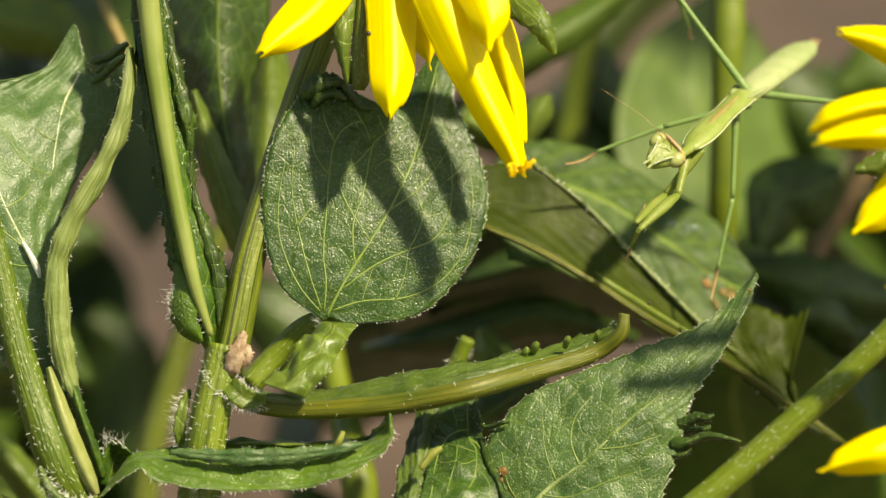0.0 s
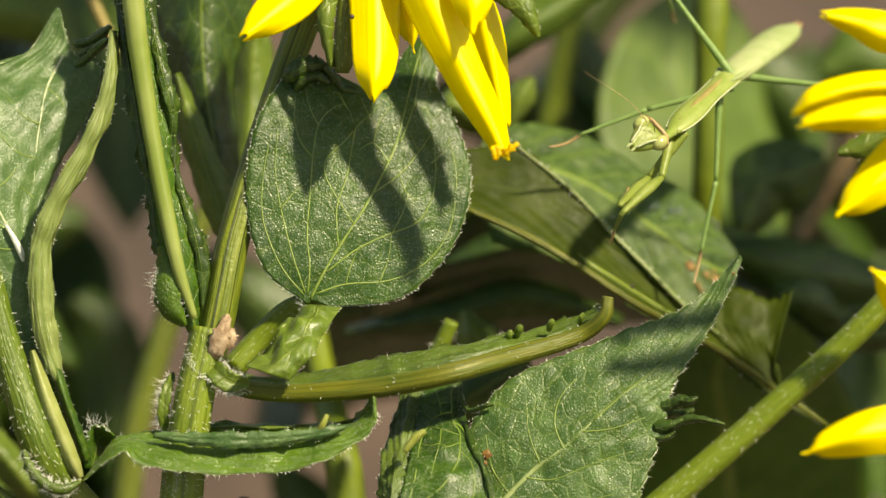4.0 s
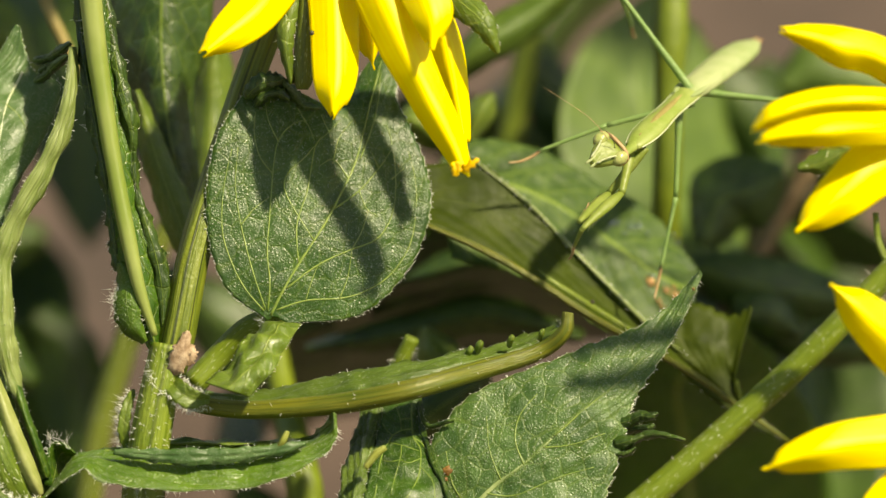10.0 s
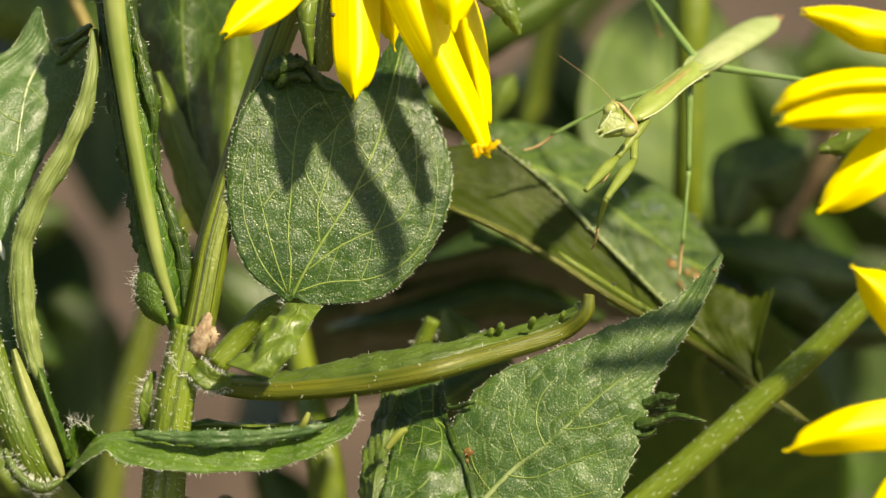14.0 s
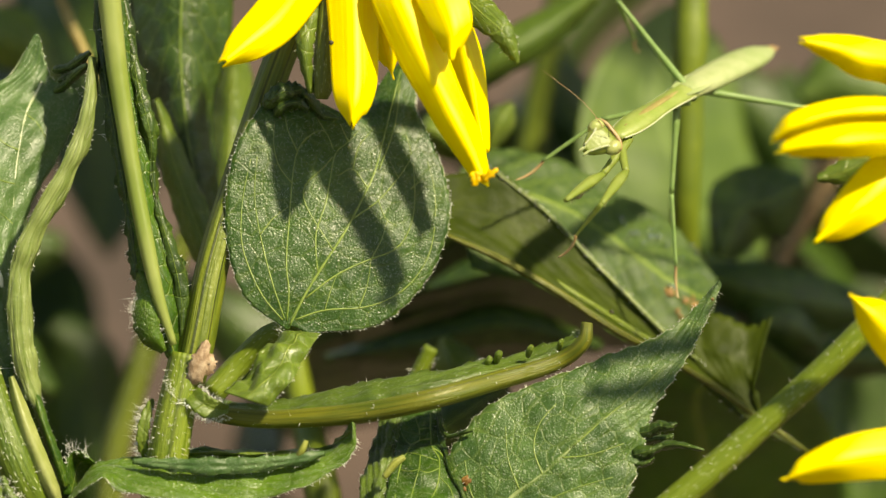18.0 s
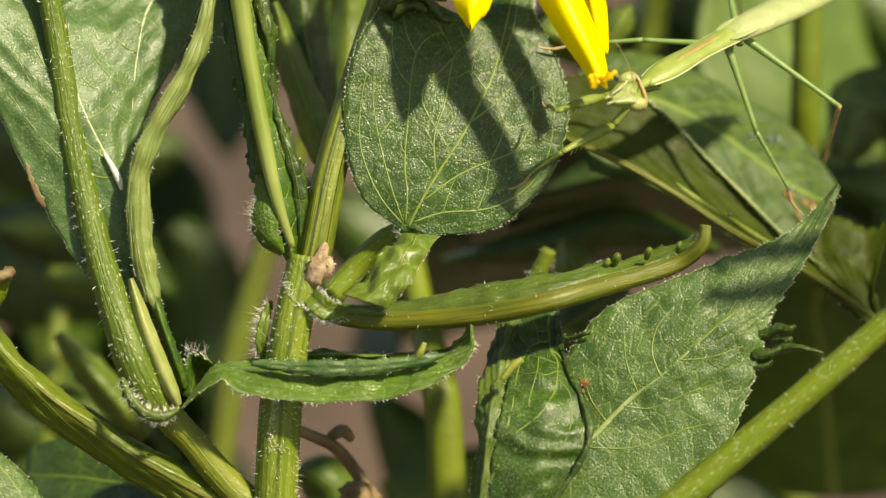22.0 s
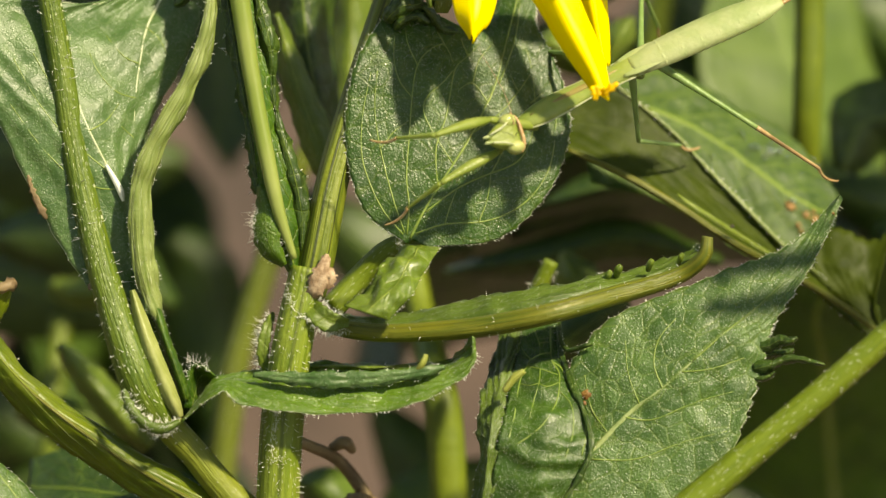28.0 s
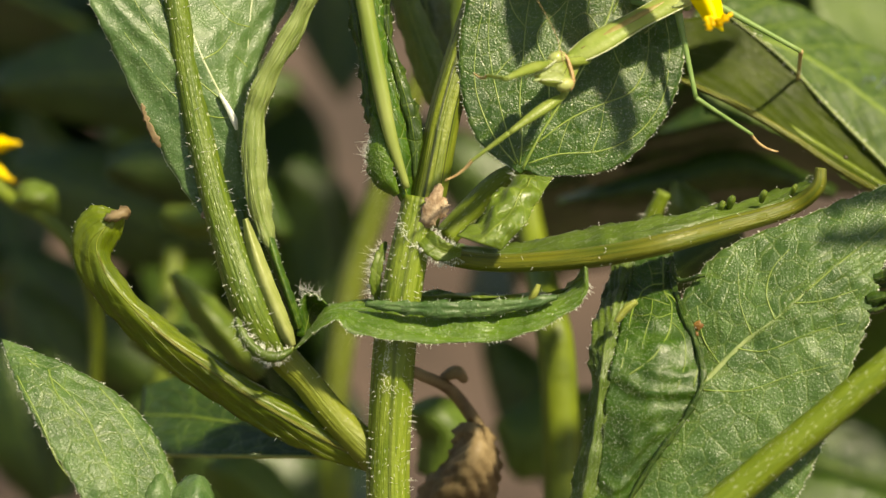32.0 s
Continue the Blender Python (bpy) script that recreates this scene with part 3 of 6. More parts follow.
def loose_leaf(parent, u, v, d, length, width, angle, tip, material, seed, label="leaf out of focus"):
    """A plain leaf: centre on the plan, length and width (mm), angle on the plan, tip: degrees by which it lies back."""
    c = np.array(at(u, v, d))
    m = BASE.to_3x3()
    run = np.array(m @ Vector((math.cos(radians(angle)), math.sin(radians(tip)) * 0.9, -math.sin(radians(angle)))))
    run /= np.linalg.norm(run)
    face = np.array(m @ Vector((0.1, -math.cos(radians(tip)), math.sin(radians(tip)))))
    wide = unit(np.cross(run, face))
    face = np.cross(wide, run)
    y = np.linspace(0, 1, 18)
    x = np.linspace(-1, 1, 9)
    half = width / 2000 * np.sin(math.pi * y ** 0.8) ** 0.8
    g = c + run * ((y - 0.5) * length / 1000)[:, None, None] + wide * (x[None] * half[:, None])[..., None] + face * (-0.22 * width / 1000 * np.abs(x)[None] * half[:, None] / (width / 2000) + 0.004 * np.cos(y * 4 + seed)[:, None])[..., None]
    g = g + face * (rough(g, 60, seed) * 0.002)[..., None]
    vv, ff, uv = solid(g, lean(g), 0.0003)
    return mesh_part("leaf", vv, ff, material, parent, label, uv)


# ---- the main plant: stalks, leaves and the hanging flower ----
plant = thing("coneflower_plant", foot(345, 1150, 2), "tall green yellow-flowered plant with hairy stems and toothed leaves", "plant")

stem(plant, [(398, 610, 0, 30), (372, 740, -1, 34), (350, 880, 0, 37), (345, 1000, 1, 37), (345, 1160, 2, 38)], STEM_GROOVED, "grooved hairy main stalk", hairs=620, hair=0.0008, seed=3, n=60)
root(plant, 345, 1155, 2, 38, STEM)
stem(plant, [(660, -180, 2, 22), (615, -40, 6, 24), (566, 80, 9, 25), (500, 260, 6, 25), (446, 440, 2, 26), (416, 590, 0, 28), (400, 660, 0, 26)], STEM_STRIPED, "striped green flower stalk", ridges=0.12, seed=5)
stem(plant, [(-75, 60, 0.5, 19), (-40, 250, -0.2, 21), (-4, 460, -1.5, 23), (47, 665, -3.3, 27), (90, 800, -4, 34), (132, 874, -2, 32), (150, 896, -1, 22)], STEM_FLECKED, "hairy side branch with pale flecks", hairs=420, seed=8, n=70, hair=0.0009)
stem(plant, [(128, 862, -1, 24), (160, 900, 0, 26), (196, 938, 1, 25), (250, 1005, 2, 27), (335, 1090, 3, 31)], STEM_PLAIN, "smooth olive lower length of the branch", hairs=50, seed=9, n=40, hair=0.0007)
leaf(plant, strip([(86, 650, -4.2, 4), (100, 700, -5, 11), (118, 755, -5.6, 15), (140, 810, -5.6, 15), (158, 850, -5.2, 12), (170, 876, -4, 6)], lift=1.2), FORK, "pale inner face of the branch fork", nu=70, nv=21, teeth=0.0, crinkle=0.15, rib=0.0, name="fork")
leaf(plant, strip([(128, 680, -3, 6), (144, 735, -4, 8), (164, 790, -4, 9), (182, 845, -3, 7)], lift=1.2), LEAF, "green rim running down the fork", nu=30, nv=9, teeth=0.1, crinkle=0.4, hairs=40, seed=16, hair=0.0008, rib=0.0, name="leaf_rim")

disc = leaf(plant, [[(574, 568, 1), (498, 505, 0), (467, 385, 1), (484, 250, 3), (550, 155, 6), (610, 150, 7), (640, 196, 9), (700, 185, 12), (755, 110, 15)],
             [(584, 562, 1), (620, 498, 1), (660, 425, 2), (695, 355, 4), (722, 290, 6), (742, 230, 8), (756, 190, 10), (768, 150, 12), (780, 95, 15)],
             [(606, 573, 1), (735, 557, 2.6), (822, 475, 4.6), (858, 380, 6), (852, 300, 8), (822, 225, 10), (800, 180, 11), (800, 150, 12.5), (802, 95, 15)]],
     LEAF_DISC, "broad dark green leaf with pale net veins and a frayed upper end", rim=0.08, nu=150, nv=61, hairs=620, seed=11, crinkle=0.6, rib=0.0, quilting=0.12)
veins(disc, [[(578, 560), (604, 508), (640, 450), (678, 392), (704, 342), (728, 292), (744, 232), (757, 180), (776, 110)]], 2.8, VEIN_SOFT, fine=0.6)
veins(disc, [[(736, 285), (756, 235), (768, 190), (774, 130)],
             [(573, 552), (577, 500), (572, 450), (577, 380), (583, 300), (592, 252), (612, 226), (640, 216), (656, 250)],
             [(569, 549), (546, 480), (526, 400), (516, 330), (521, 262)],
             [(566, 551), (530, 508), (503, 450), (492, 400), (496, 330), (510, 265)],
             [(588, 550), (640, 533), (700, 530), (742, 519), (784, 494), (818, 450), (833, 400), (836, 330), (822, 270)],
             [(606, 512), (662, 470), (722, 443), (768, 424), (794, 380), (800, 320), (792, 250), (776, 205)],
             [(628, 470), (624, 400), (642, 345), (652, 290), (660, 255), (682, 236), (702, 214)],
             [(716, 318), (690, 284), (664, 296)], [(690, 372), (735, 340), (770, 300), (792, 268)], [(655, 428), (600, 330), (640, 280), (655, 262)]], 1.7, VEIN_SOFT)
veins(disc, [[(583, 310), (560, 280), (550, 240), (552, 200)], [(592, 252), (575, 215), (570, 185)], [(640, 216), (625, 190)], [(682, 236), (668, 205)], [(690, 284), (700, 245), (724, 215)],
             [(770, 300), (756, 270)], [(735, 340), (748, 372), (768, 385)], [(722, 443), (740, 410), (752, 372)], [(700, 530), (715, 490), (722, 443)], [(640, 533), (650, 500), (662, 470)], [(526, 400), (550, 370), (577, 350)], [(792, 320), (815, 300)]], 1.3, VEIN_SOFT)
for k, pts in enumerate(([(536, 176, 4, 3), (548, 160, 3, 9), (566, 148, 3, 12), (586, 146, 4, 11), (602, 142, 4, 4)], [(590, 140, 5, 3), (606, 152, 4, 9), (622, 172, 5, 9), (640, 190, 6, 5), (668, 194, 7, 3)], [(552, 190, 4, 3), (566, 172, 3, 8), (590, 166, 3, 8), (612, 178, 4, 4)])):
    leaf(plant, strip(pts, lift=1.0), LEAF_DARK_SHADE, "dark frayed leaf edge", nu=30, nv=9, crinkle=0.8, teeth=0.25, hairs=20, seed=14 + k, rib=0.0, name="frayed_edge")
down(disc, 3400, 0.00026, 811)
stem(plant, [(590, 560, 3, 14), (540, 578, 5, 19), (490, 625, 6, 21), (440, 680, 5, 22)], STEM, "short leaf stalk", name="leaf_stalk", n=24)
leaflet = leaf(plant, [[(576, 570, 2), (530, 605, -3), (500, 640, -5), (462, 678, -7)],
             [(602, 572, 0), (572, 612, -5), (545, 650, -8), (500, 690, -10)],
             [(634, 574, 2), (608, 610, -3), (578, 660, -7), (540, 704, -9)]],
     LEAF_PALE, "small crumpled pale green leaflet", nu=50, nv=25, crinkle=3.2, quilting=0.05, teeth=0.05, hairs=60, seed=13, rib=0.0)
down(leaflet, 300, 0.00026, 821)
grey = leaf(plant, [[(98, 700, -2), (28, 664, -1.8), (-60, 535, -1.7), (-152, 345, -2.2), (-205, 235, -2.2), (-250, 130, -1.5), (-60, 140, 4), (66, 130, 10), (126, 50, 12)],
             [(105, 695, 0), (80, 560, -1), (57, 468, -1), (8, 370, -1), (-18, 300, 0), (-20, 230, 2), (20, 170, 7), (100, 110, 11), (131, 44, 12)],
             [(120, 690, 3), (98, 560, 3), (95, 440, 3), (120, 350, 5), (186, 230, 9), (205, 150, 12), (165, 130, 12), (146, 96, 12), (136, 46, 12)]],
     LEAF_GREY, "large grey-green leaf with a white midrib and curled rim", rim=0.1, nu=120, nv=41, hairs=160, seed=17, crinkle=0.9, rib=0.0)
# pale midrib base; its bright glint is put in as a white piece
stem(plant, [(70, 492, -1.6, 2.5), (65, 474, -1.8, 6), (55, 454, -1.8, 5), (40, 428, -1.6, 3)], HAIR, "white midrib base with its glint painted in", name="midrib", ridges=0.0, n=20)
leaf(plant, strip([(-99, 446, -2.6, 1), (-92, 470, -2.5, 2.2), (-80, 498, -2.3, 3), (-66, 524, -2.2, 1)], lift=0.1), DRY, "rusty dried patch of the leaf margin", nu=24, nv=5, teeth=0.3, rib=0.0, seed=18, name="dry_margin")
leaf(plant, strip([(8, 640, -2.4, 1), (22, 648, -2.5, 4), (36, 662, -2.4, 1)], lift=0.1), DRY, "rusty dried patch of the leaf margin", nu=16, nv=5, teeth=0.3, rib=0.0, seed=20, name="dry_margin")
down(grey, 2600, 0.00024, 812)
veins(grey, [[(62, 474), (42, 432), (10, 368), (-14, 304), (-22, 232), (-24, 180)]], 3.0, VEIN, "white midrib", 0.3)
veins(grey, [[(140, 128), (134, 142), (112, 186), (99, 250), (92, 310), (88, 380)]], 3.0, VEIN, "pale side vein", 0.3)
veins(grey, [[(52, 446), (24, 424), (-2, 402), (-28, 378), (-54, 352), (-92, 300), (-124, 240)], [(60, 470), (30, 470), (-20, 450), (-80, 390), (-130, 320)],
             [(112, 186), (134, 205), (150, 235)], [(99, 250), (70, 235), (40, 200)], [(92, 310), (60, 300), (30, 270), (10, 230)], [(10, 368), (40, 350), (62, 320)], [(88, 380), (66, 360)], [(-20, 320), (-60, 280), (-90, 230)]], 1.5, VEIN_SOFT)
rolled = leaf(plant, strip([(230, 84, 1, 6), (226, 150, -1, 9), (210, 225, -2.4, 12), (176, 305, -3.4, 15), (130, 385, -4.4, 16), (102, 460, -4.4, 16), (100, 540, -4.4, 19), (107, 610, -4, 19), (122, 670, -3, 12), (134, 708, -3, 5)], side=(-0.4, 1.3), lift=0.5),
     ROLL_SKIN, "rolled pale rim of the grey-green leaf", rim=0.06, nu=90, nv=15, crinkle=1.0, teeth=0.1, rib=0.0, hairs=260, seed=19, name="rolled_leaf_edge")
down(rolled, 900, 0.00028, 819)
# thin dark strips added for the leaf's dark curled fold lines
for k, pts in enumerate(([(160, 108, 8, 3), (184, 104, 6, 5), (206, 92, 3, 5), (226, 76, 1, 3)], [(162, 146, 8, 3), (182, 134, 6, 4), (200, 116, 3, 5), (222, 98, 1, 3)], [(170, 128, 8, 3), (190, 118, 6, 4), (210, 106, 3, 3)])):
    leaf(plant, strip(pts, lift=1.2), LEAF_DARK_SHADE, "dark strip for a curled fold line of the leaf", nu=40, nv=9, crinkle=0.6, teeth=0.15, hairs=10, seed=620 + k, rib=0.0, name="fold_strip")
folded = leaf(plant, [[(242, -30, 2), (257, 100, 2), (284, 290, 1), (308, 440, 0.3), (316, 520, 0.3), (352, 600, 0.6), (376, 628, 1)],
             [(262, -30, 1), (276, 110, 1), (300, 270, 0), (325, 410, -1), (345, 510, -1), (368, 590, -1), (380, 628, 0)],
             [(282, -30, 2), (300, 100, 2), (324, 240, 1.2), (332, 330, 1), (364, 440, 0.3), (394, 520, 3), (390, 628, 3)]],
     LEAF, "narrow leaf folded along its pale yellow-green midrib", nu=100, nv=21, hairs=260, hair=0.0006, seed=23, crinkle=0.5, rib=0.0)
down(folded, 1000, 0.00028, 818)
leaf(plant, strip([(238, -30, 3, 4), (250, 100, 2, 5), (273, 240, 1, 5), (295, 370, 0, 5), (304, 440, 0, 6), (308, 480, 0, 5)], lift=0.6), LEAF_DARK_SHADE, "dark curled leaf margin", nu=90, nv=9, hairs=110, hair=0.0008, seed=24, crinkle=0.9, teeth=0.4, rib=0.0, name="leaf_margin")
leaf(plant, strip([(284, -30, 3, 4), (298, 60, 2, 5), (312, 140, 1, 5), (332, 220, 0, 9), (336, 300, 1, 6), (350, 370, 0, 5), (372, 440, 0, 8), (386, 510, 0, 10), (388, 580, 0, 6)], lift=0.8), LEAF_DARK_SHADE, "dark curled leaf margin", nu=90, nv=9, hairs=110, hair=0.0007, seed=25, crinkle=1.2, teeth=0.4, rib=0.0, name="leaf_margin")
stem(plant, [(258, -40, -1, 20), (275, 110, -1, 18), (298, 270, -2, 15), (324, 410, -3, 14), (346, 510, -3, 11), (373, 594, -2, 6)], RIB_PALE, "thick pale midrib", name="midrib", ridges=0.02)
leaf(plant, strip([(356, 606, -2, 5), (332, 575, -3, 18), (324, 540, -3, 21), (322, 500, -2, 14), (312, 465, -1, 6)], side=(-0.6, 0.6), lift=0.8), LEAF_SOFT, "hairy leaf lobe", nu=24, nv=9, hairs=70, hair=0.0008, seed=29, rib=0.0)

stem(plant, [(420, 710, 1, 9), (470, 720, 0.9, 15), (560, 727, -1, 16), (700, 716, -4, 18), (830, 690, -6, 18), (950, 657, -0.9, 17), (1050, 626, 2, 15), (1096, 592, 0.9, 13), (1104, 556, 1, 10)], KEEL, "thick grooved yellow-green leaf keel", name="keel", ridges=0.02, n=70, ring=30, seed=30, hairs=70, hair=0.0006)
boat = leaf(plant, [[(420, 688, 9), (540, 694, 5.9), (680, 666, 2.7), (800, 648, 0.7), (900, 627, 2), (1010, 603, 7.3), (1080, 576, 6.6), (1098, 556, 3)],
             [(416, 700, 6), (545, 710, 2.6), (690, 690, -0.6), (810, 668, -2.5), (915, 646, -0.1), (1020, 618, 4.7), (1084, 586, 4.7), (1101, 558, 3)],
             [(412, 710, 5), (550, 728, 1.4), (700, 712, -2), (820, 690, -3.8), (930, 664, -0.1), (1030, 636, 4.1), (1090, 596, 3.8), (1106, 560, 3)]],
     LEAF_BOAT, "long boat-shaped leaf with a ragged upper rim", rim=0.1, nu=140, nv=17, hairs=160, seed=31, crinkle=0.9, teeth=0.45, rib=0.0)
down(boat, 900, 0.00028, 817)
for k, (u, v, r) in enumerate(((930, 622, 6), (948, 613, 7), (1004, 603, 6), (1058, 592, 5))):
    stem(plant, [(u - 4, v + 12, 3, r * 0.8), (u, v, 2, r), (u + 4, v - 7, 2, r * 0.6)], LEAF_PALE, "knobbly bump on the leaf rim", name="rim_knob", n=10, ring=10, seed=600 + k)
leaf(plant, strip([(398, 668, 0, 8), (412, 688, -3, 17), (436, 706, -3, 18), (470, 708, -2, 7)], lift=-0.3), LEAF_PALE, "small hairy leaf base at the node", nu=30, nv=11, hairs=110, hair=0.0008, seed=37, rib=0.0)
curled = leaf(plant, [[(185, 868, 0), (235, 806, 0), (300, 792, 2), (420, 780, 3), (520, 784, 3), (640, 774, 1), (676, 752, -2), (682, 728, -3)],
             [(178, 876, -4), (236, 818, -4), (300, 816, -4), (430, 822, -4), (530, 818, -4), (640, 797, -4), (686, 768, -5), (690, 732, -5)],
             [(172, 884, -6), (242, 832, -8), (296, 851, -8), (455, 868, -7), (575, 852, -7), (650, 818, -6), (692, 780, -5), (694, 735, -4)]],
     LEAF_SOFT, "curled green leaf with silvery hairs, hooked at the tip", rim=0.03, nu=110, nv=27, hairs=280, hair=0.0006, seed=41, crinkle=0.8, rib=0.0, teeth=0.12)
down(curled, 1900, 0.00028, 816)
leaf(plant, [[(230, 806, 1), (300, 789, 3), (420, 776, 4), (520, 780, 4), (640, 771, 2), (684, 745, -3)],
             [(232, 811, -1), (300, 796, 1), (420, 786, 1), (520, 788, 1), (640, 778, 0), (688, 748, -4)],
             [(234, 816, 1), (300, 802, 3), (420, 795, 3), (520, 795, 3), (640, 785, 1), (690, 752, -3)]],
     LEAF_PALE, "rolled upper rim of the curled leaf", nu=80, nv=9, hairs=60, seed=42, crinkle=0.9, rib=0.0, name="rolled_leaf_edge")
leaf(plant, strip([(300, 800, -5, 4), (380, 807, -6, 10), (480, 809, -6, 12), (570, 801, -6, 9), (640, 786, -5.5, 3)], lift=0.3), LEAF_GREY, "silvery hairy hollow of the curled leaf", nu=60, nv=11, hairs=60, seed=44, crinkle=0.8, teeth=0.3, rib=0.0, name="leaf_hollow")
stem(plant, [(585, 800, -5, 4), (600, 782, -6, 6), (608, 764, -6, 4)], STEM_YELLOW, "small hooked shoot", name="shoot", n=12)
leaf(plant, strip([(336, 690, 2, 3), (324, 722, 0, 8), (318, 762, 0, 9), (325, 800, 1, 4)], lift=0.0), LEAF_PALE, "small hairy bract beside the stalk", nu=30, nv=9, hairs=140, hair=0.0008, seed=45, rib=0.0)
leaf(plant, strip([(70, 826, -6, 3), (82, 858, -7, 6), (108, 886, -7, 7), (140, 896, -7, 6), (170, 884, -6, 3)], lift=0.4), LEAF_BOAT, "hairy sheath at the fork", crinkle=0.3, nu=40, nv=11, hairs=220, hair=0.0008, seed=43, rib=0.0)
leaf(plant, [[(178, 858, -2), (186, 800, -2), (200, 785, -1), (230, 800, -2)],
             [(190, 860, -1), (200, 815, 1), (212, 800, 2), (236, 806, 1)],
             [(200, 862, 1), (214, 830, 2), (228, 815, 3), (240, 812, 2)]],
     LEAF, "hairy axil leaflet", nu=24, nv=9, hairs=120, hair=0.0008, seed=47, rib=0.0)

def tuft(parent, line, d, way, count, length, seed):
    """Long soft hairs along a plan line, pointing about one way (right, away, up)."""
    rng = np.random.default_rng(seed)
    path = glide(np.array([at(u, v, d) for u, v in line]), 60)
    roots = path[rng.integers(0, 60, count)] + rng.normal(0, 0.0002, (count, 3))
    ways = np.array([BASE.to_3x3() @ Vector(way)] * count) + rng.normal(0, 0.25, (count, 3))
    bristles(parent, roots, ways, length, seed, "long white curly hairs", 0.000026)


tuft(plant, [(312, 500), (306, 535), (318, 565), (340, 590)], -1.5, (-0.8, -0.3, -0.3), 70, 0.0019, 801)
tuft(plant, [(180, 782), (190, 776), (205, 780), (222, 796)], -2.5, (0.0, -0.5, 0.8), 30, 0.0015, 802)
tuft(plant, [(318, 700), (312, 740), (316, 790)], 0.5, (-0.9, -0.2, 0.2), 80, 0.0014, 803)
tuft(plant, [(72, 830), (84, 866), (110, 892), (150, 894)], -7.0, (-0.3, -0.6, 0.3), 70, 0.0009, 804)
tuft(plant, [(360, 650), (380, 690), (400, 700)], -3.0, (-0.5, -0.6, 0.3), 60, 0.0012, 805)
tuft(plant, [(410, 715), (440, 728), (470, 722)], -3.0, (0.1, -0.5, -0.7), 60, 0.0009, 806)
tuft(plant, [(352, 800), (340, 880), (336, 960)], -3.0, (-0.1, -0.7, 0.4), 90, 0.0011, 807)
tuft(plant, [(560, 560), (566, 580), (570, 596)], 0.5, (-0.5, -0.3, 0.3), 26, 0.0010, 808)

# rolled leaf and the broad toothed leaf beside it
leaf(plant, strip([(842, 722, 2, 2), (846, 742, 1, 2.5), (858, 756, 0, 3), (874, 754, -1, 3), (890, 748, -2, 2.5), (902, 746, -2, 2)], lift=0.3), LEAF_DARK_SHADE, "thin dark hairy strand of a torn leaf", nu=30, nv=7, hairs=40, hair=0.0005, seed=830, rib=0.0, crinkle=0.08, teeth=0.05, name="leaf_strand")
puckered = leaf(plant, [[(700, 1175, -8), (716, 1106, -8), (728, 971, -8), (743, 891, -7), (763, 803, -1), (770, 750, 6), (780, 690, 11)],
             [(728, 1175, -8.6), (765, 1085, -9.4), (800, 982, -9.6), (822, 905, -8.6), (812, 805, -2.4), (806, 752, 5), (808, 690, 10.5)],
             [(755, 1175, -8), (815, 1066, -8.6), (869, 992, -8.6), (899, 915, -7.8), (862, 810, -1.6), (842, 756, 5.4), (838, 690, 11)]],
     LEAF_NET, "puckered dark green leaf rolling inwards at its sides", nu=140, nv=41, hairs=120, quilting=0.3, seed=53, crinkle=0.8, rib=0.0, ribs=7.0, slant=0.8, pucker=0.2)
down(puckered, 3400, 0.00024, 814)
veins(puckered, [[(827, 716), (827, 743), (828, 762), (830, 778), (840, 792), (843, 806), (840, 842), (824, 875), (799, 903), (748, 936)], [(828, 762), (809, 765), (794, 774), (786, 786), (772, 816), (762, 883), (745, 939)],
                 [(830, 778), (847, 790), (862, 825), (880, 857), (890, 903), (882, 944)]], 1.9, VEIN_SOFT, "pale branching vein", 0.7)
veins(puckered, [[(843, 830), (865, 857), (866, 908), (848, 959)], [(786, 786), (809, 791), (840, 801)], [(809, 791), (807, 816), (798, 846), (790, 880)], [(794, 774), (784, 765), (776, 752)], [(809, 765), (807, 745), (800, 722)],
                 [(807, 745), (827, 743)], [(807, 816), (822, 822), (843, 814)], [(772, 816), (790, 820), (807, 816)]], 1.2, VEIN_SOFT, "pale net vein", 0.8)
leaf(plant, strip([(755, 1172, -8.5, 2), (816, 1070, -9.5, 2), (871, 994, -9.5, 3), (900, 917, -8.5, 3), (864, 810, -2.5, 3), (845, 756, 4.5, 3), (842, 700, 10.5, 2)], lift=0.2), LEAF_DARK_SHADE, "thin dark curled rim", nu=80, nv=7, hairs=40, seed=54, teeth=0.2, rib=0.0, crinkle=0.5, name="leaf_rim")
inrolled = leaf(plant, [[(655, 1175, -6), (670, 1106, -6), (694, 971, -6), (697, 870, -5), (712, 800, 1), (734, 742, 8), (752, 690, 12)],
             [(680, 1175, -8.2), (696, 1106, -8.2), (712, 971, -8.4), (722, 885, -7.6), (740, 803, -1.4), (754, 748, 6), (766, 690, 12)],
             [(706, 1175, -8), (721, 1106, -8), (731, 971, -8), (746, 891, -7), (766, 803, -1), (772, 750, 6), (782, 690, 11)]],
     LEAF_BOAT, "pale inrolled side of the puckered leaf", nu=90, nv=17, hairs=240, seed=57, rib=0.0, crinkle=1.3, name="rolled_leaf_edge")
down(inrolled, 2400, 0.00028, 820)
stem(plant, [(770, 720, 20, 12), (800, 660, 19, 16), (830, 598, 18, 13)], STEM, "green stub of a broken stalk", name="stub", n=18, hairs=30, seed=59)
stem(plant, [(745, 830, -9, 5), (765, 805, -9, 7), (782, 793, -9, 5)], STEM_YELLOW, "small hooked shoot", name="shoot", n=14)
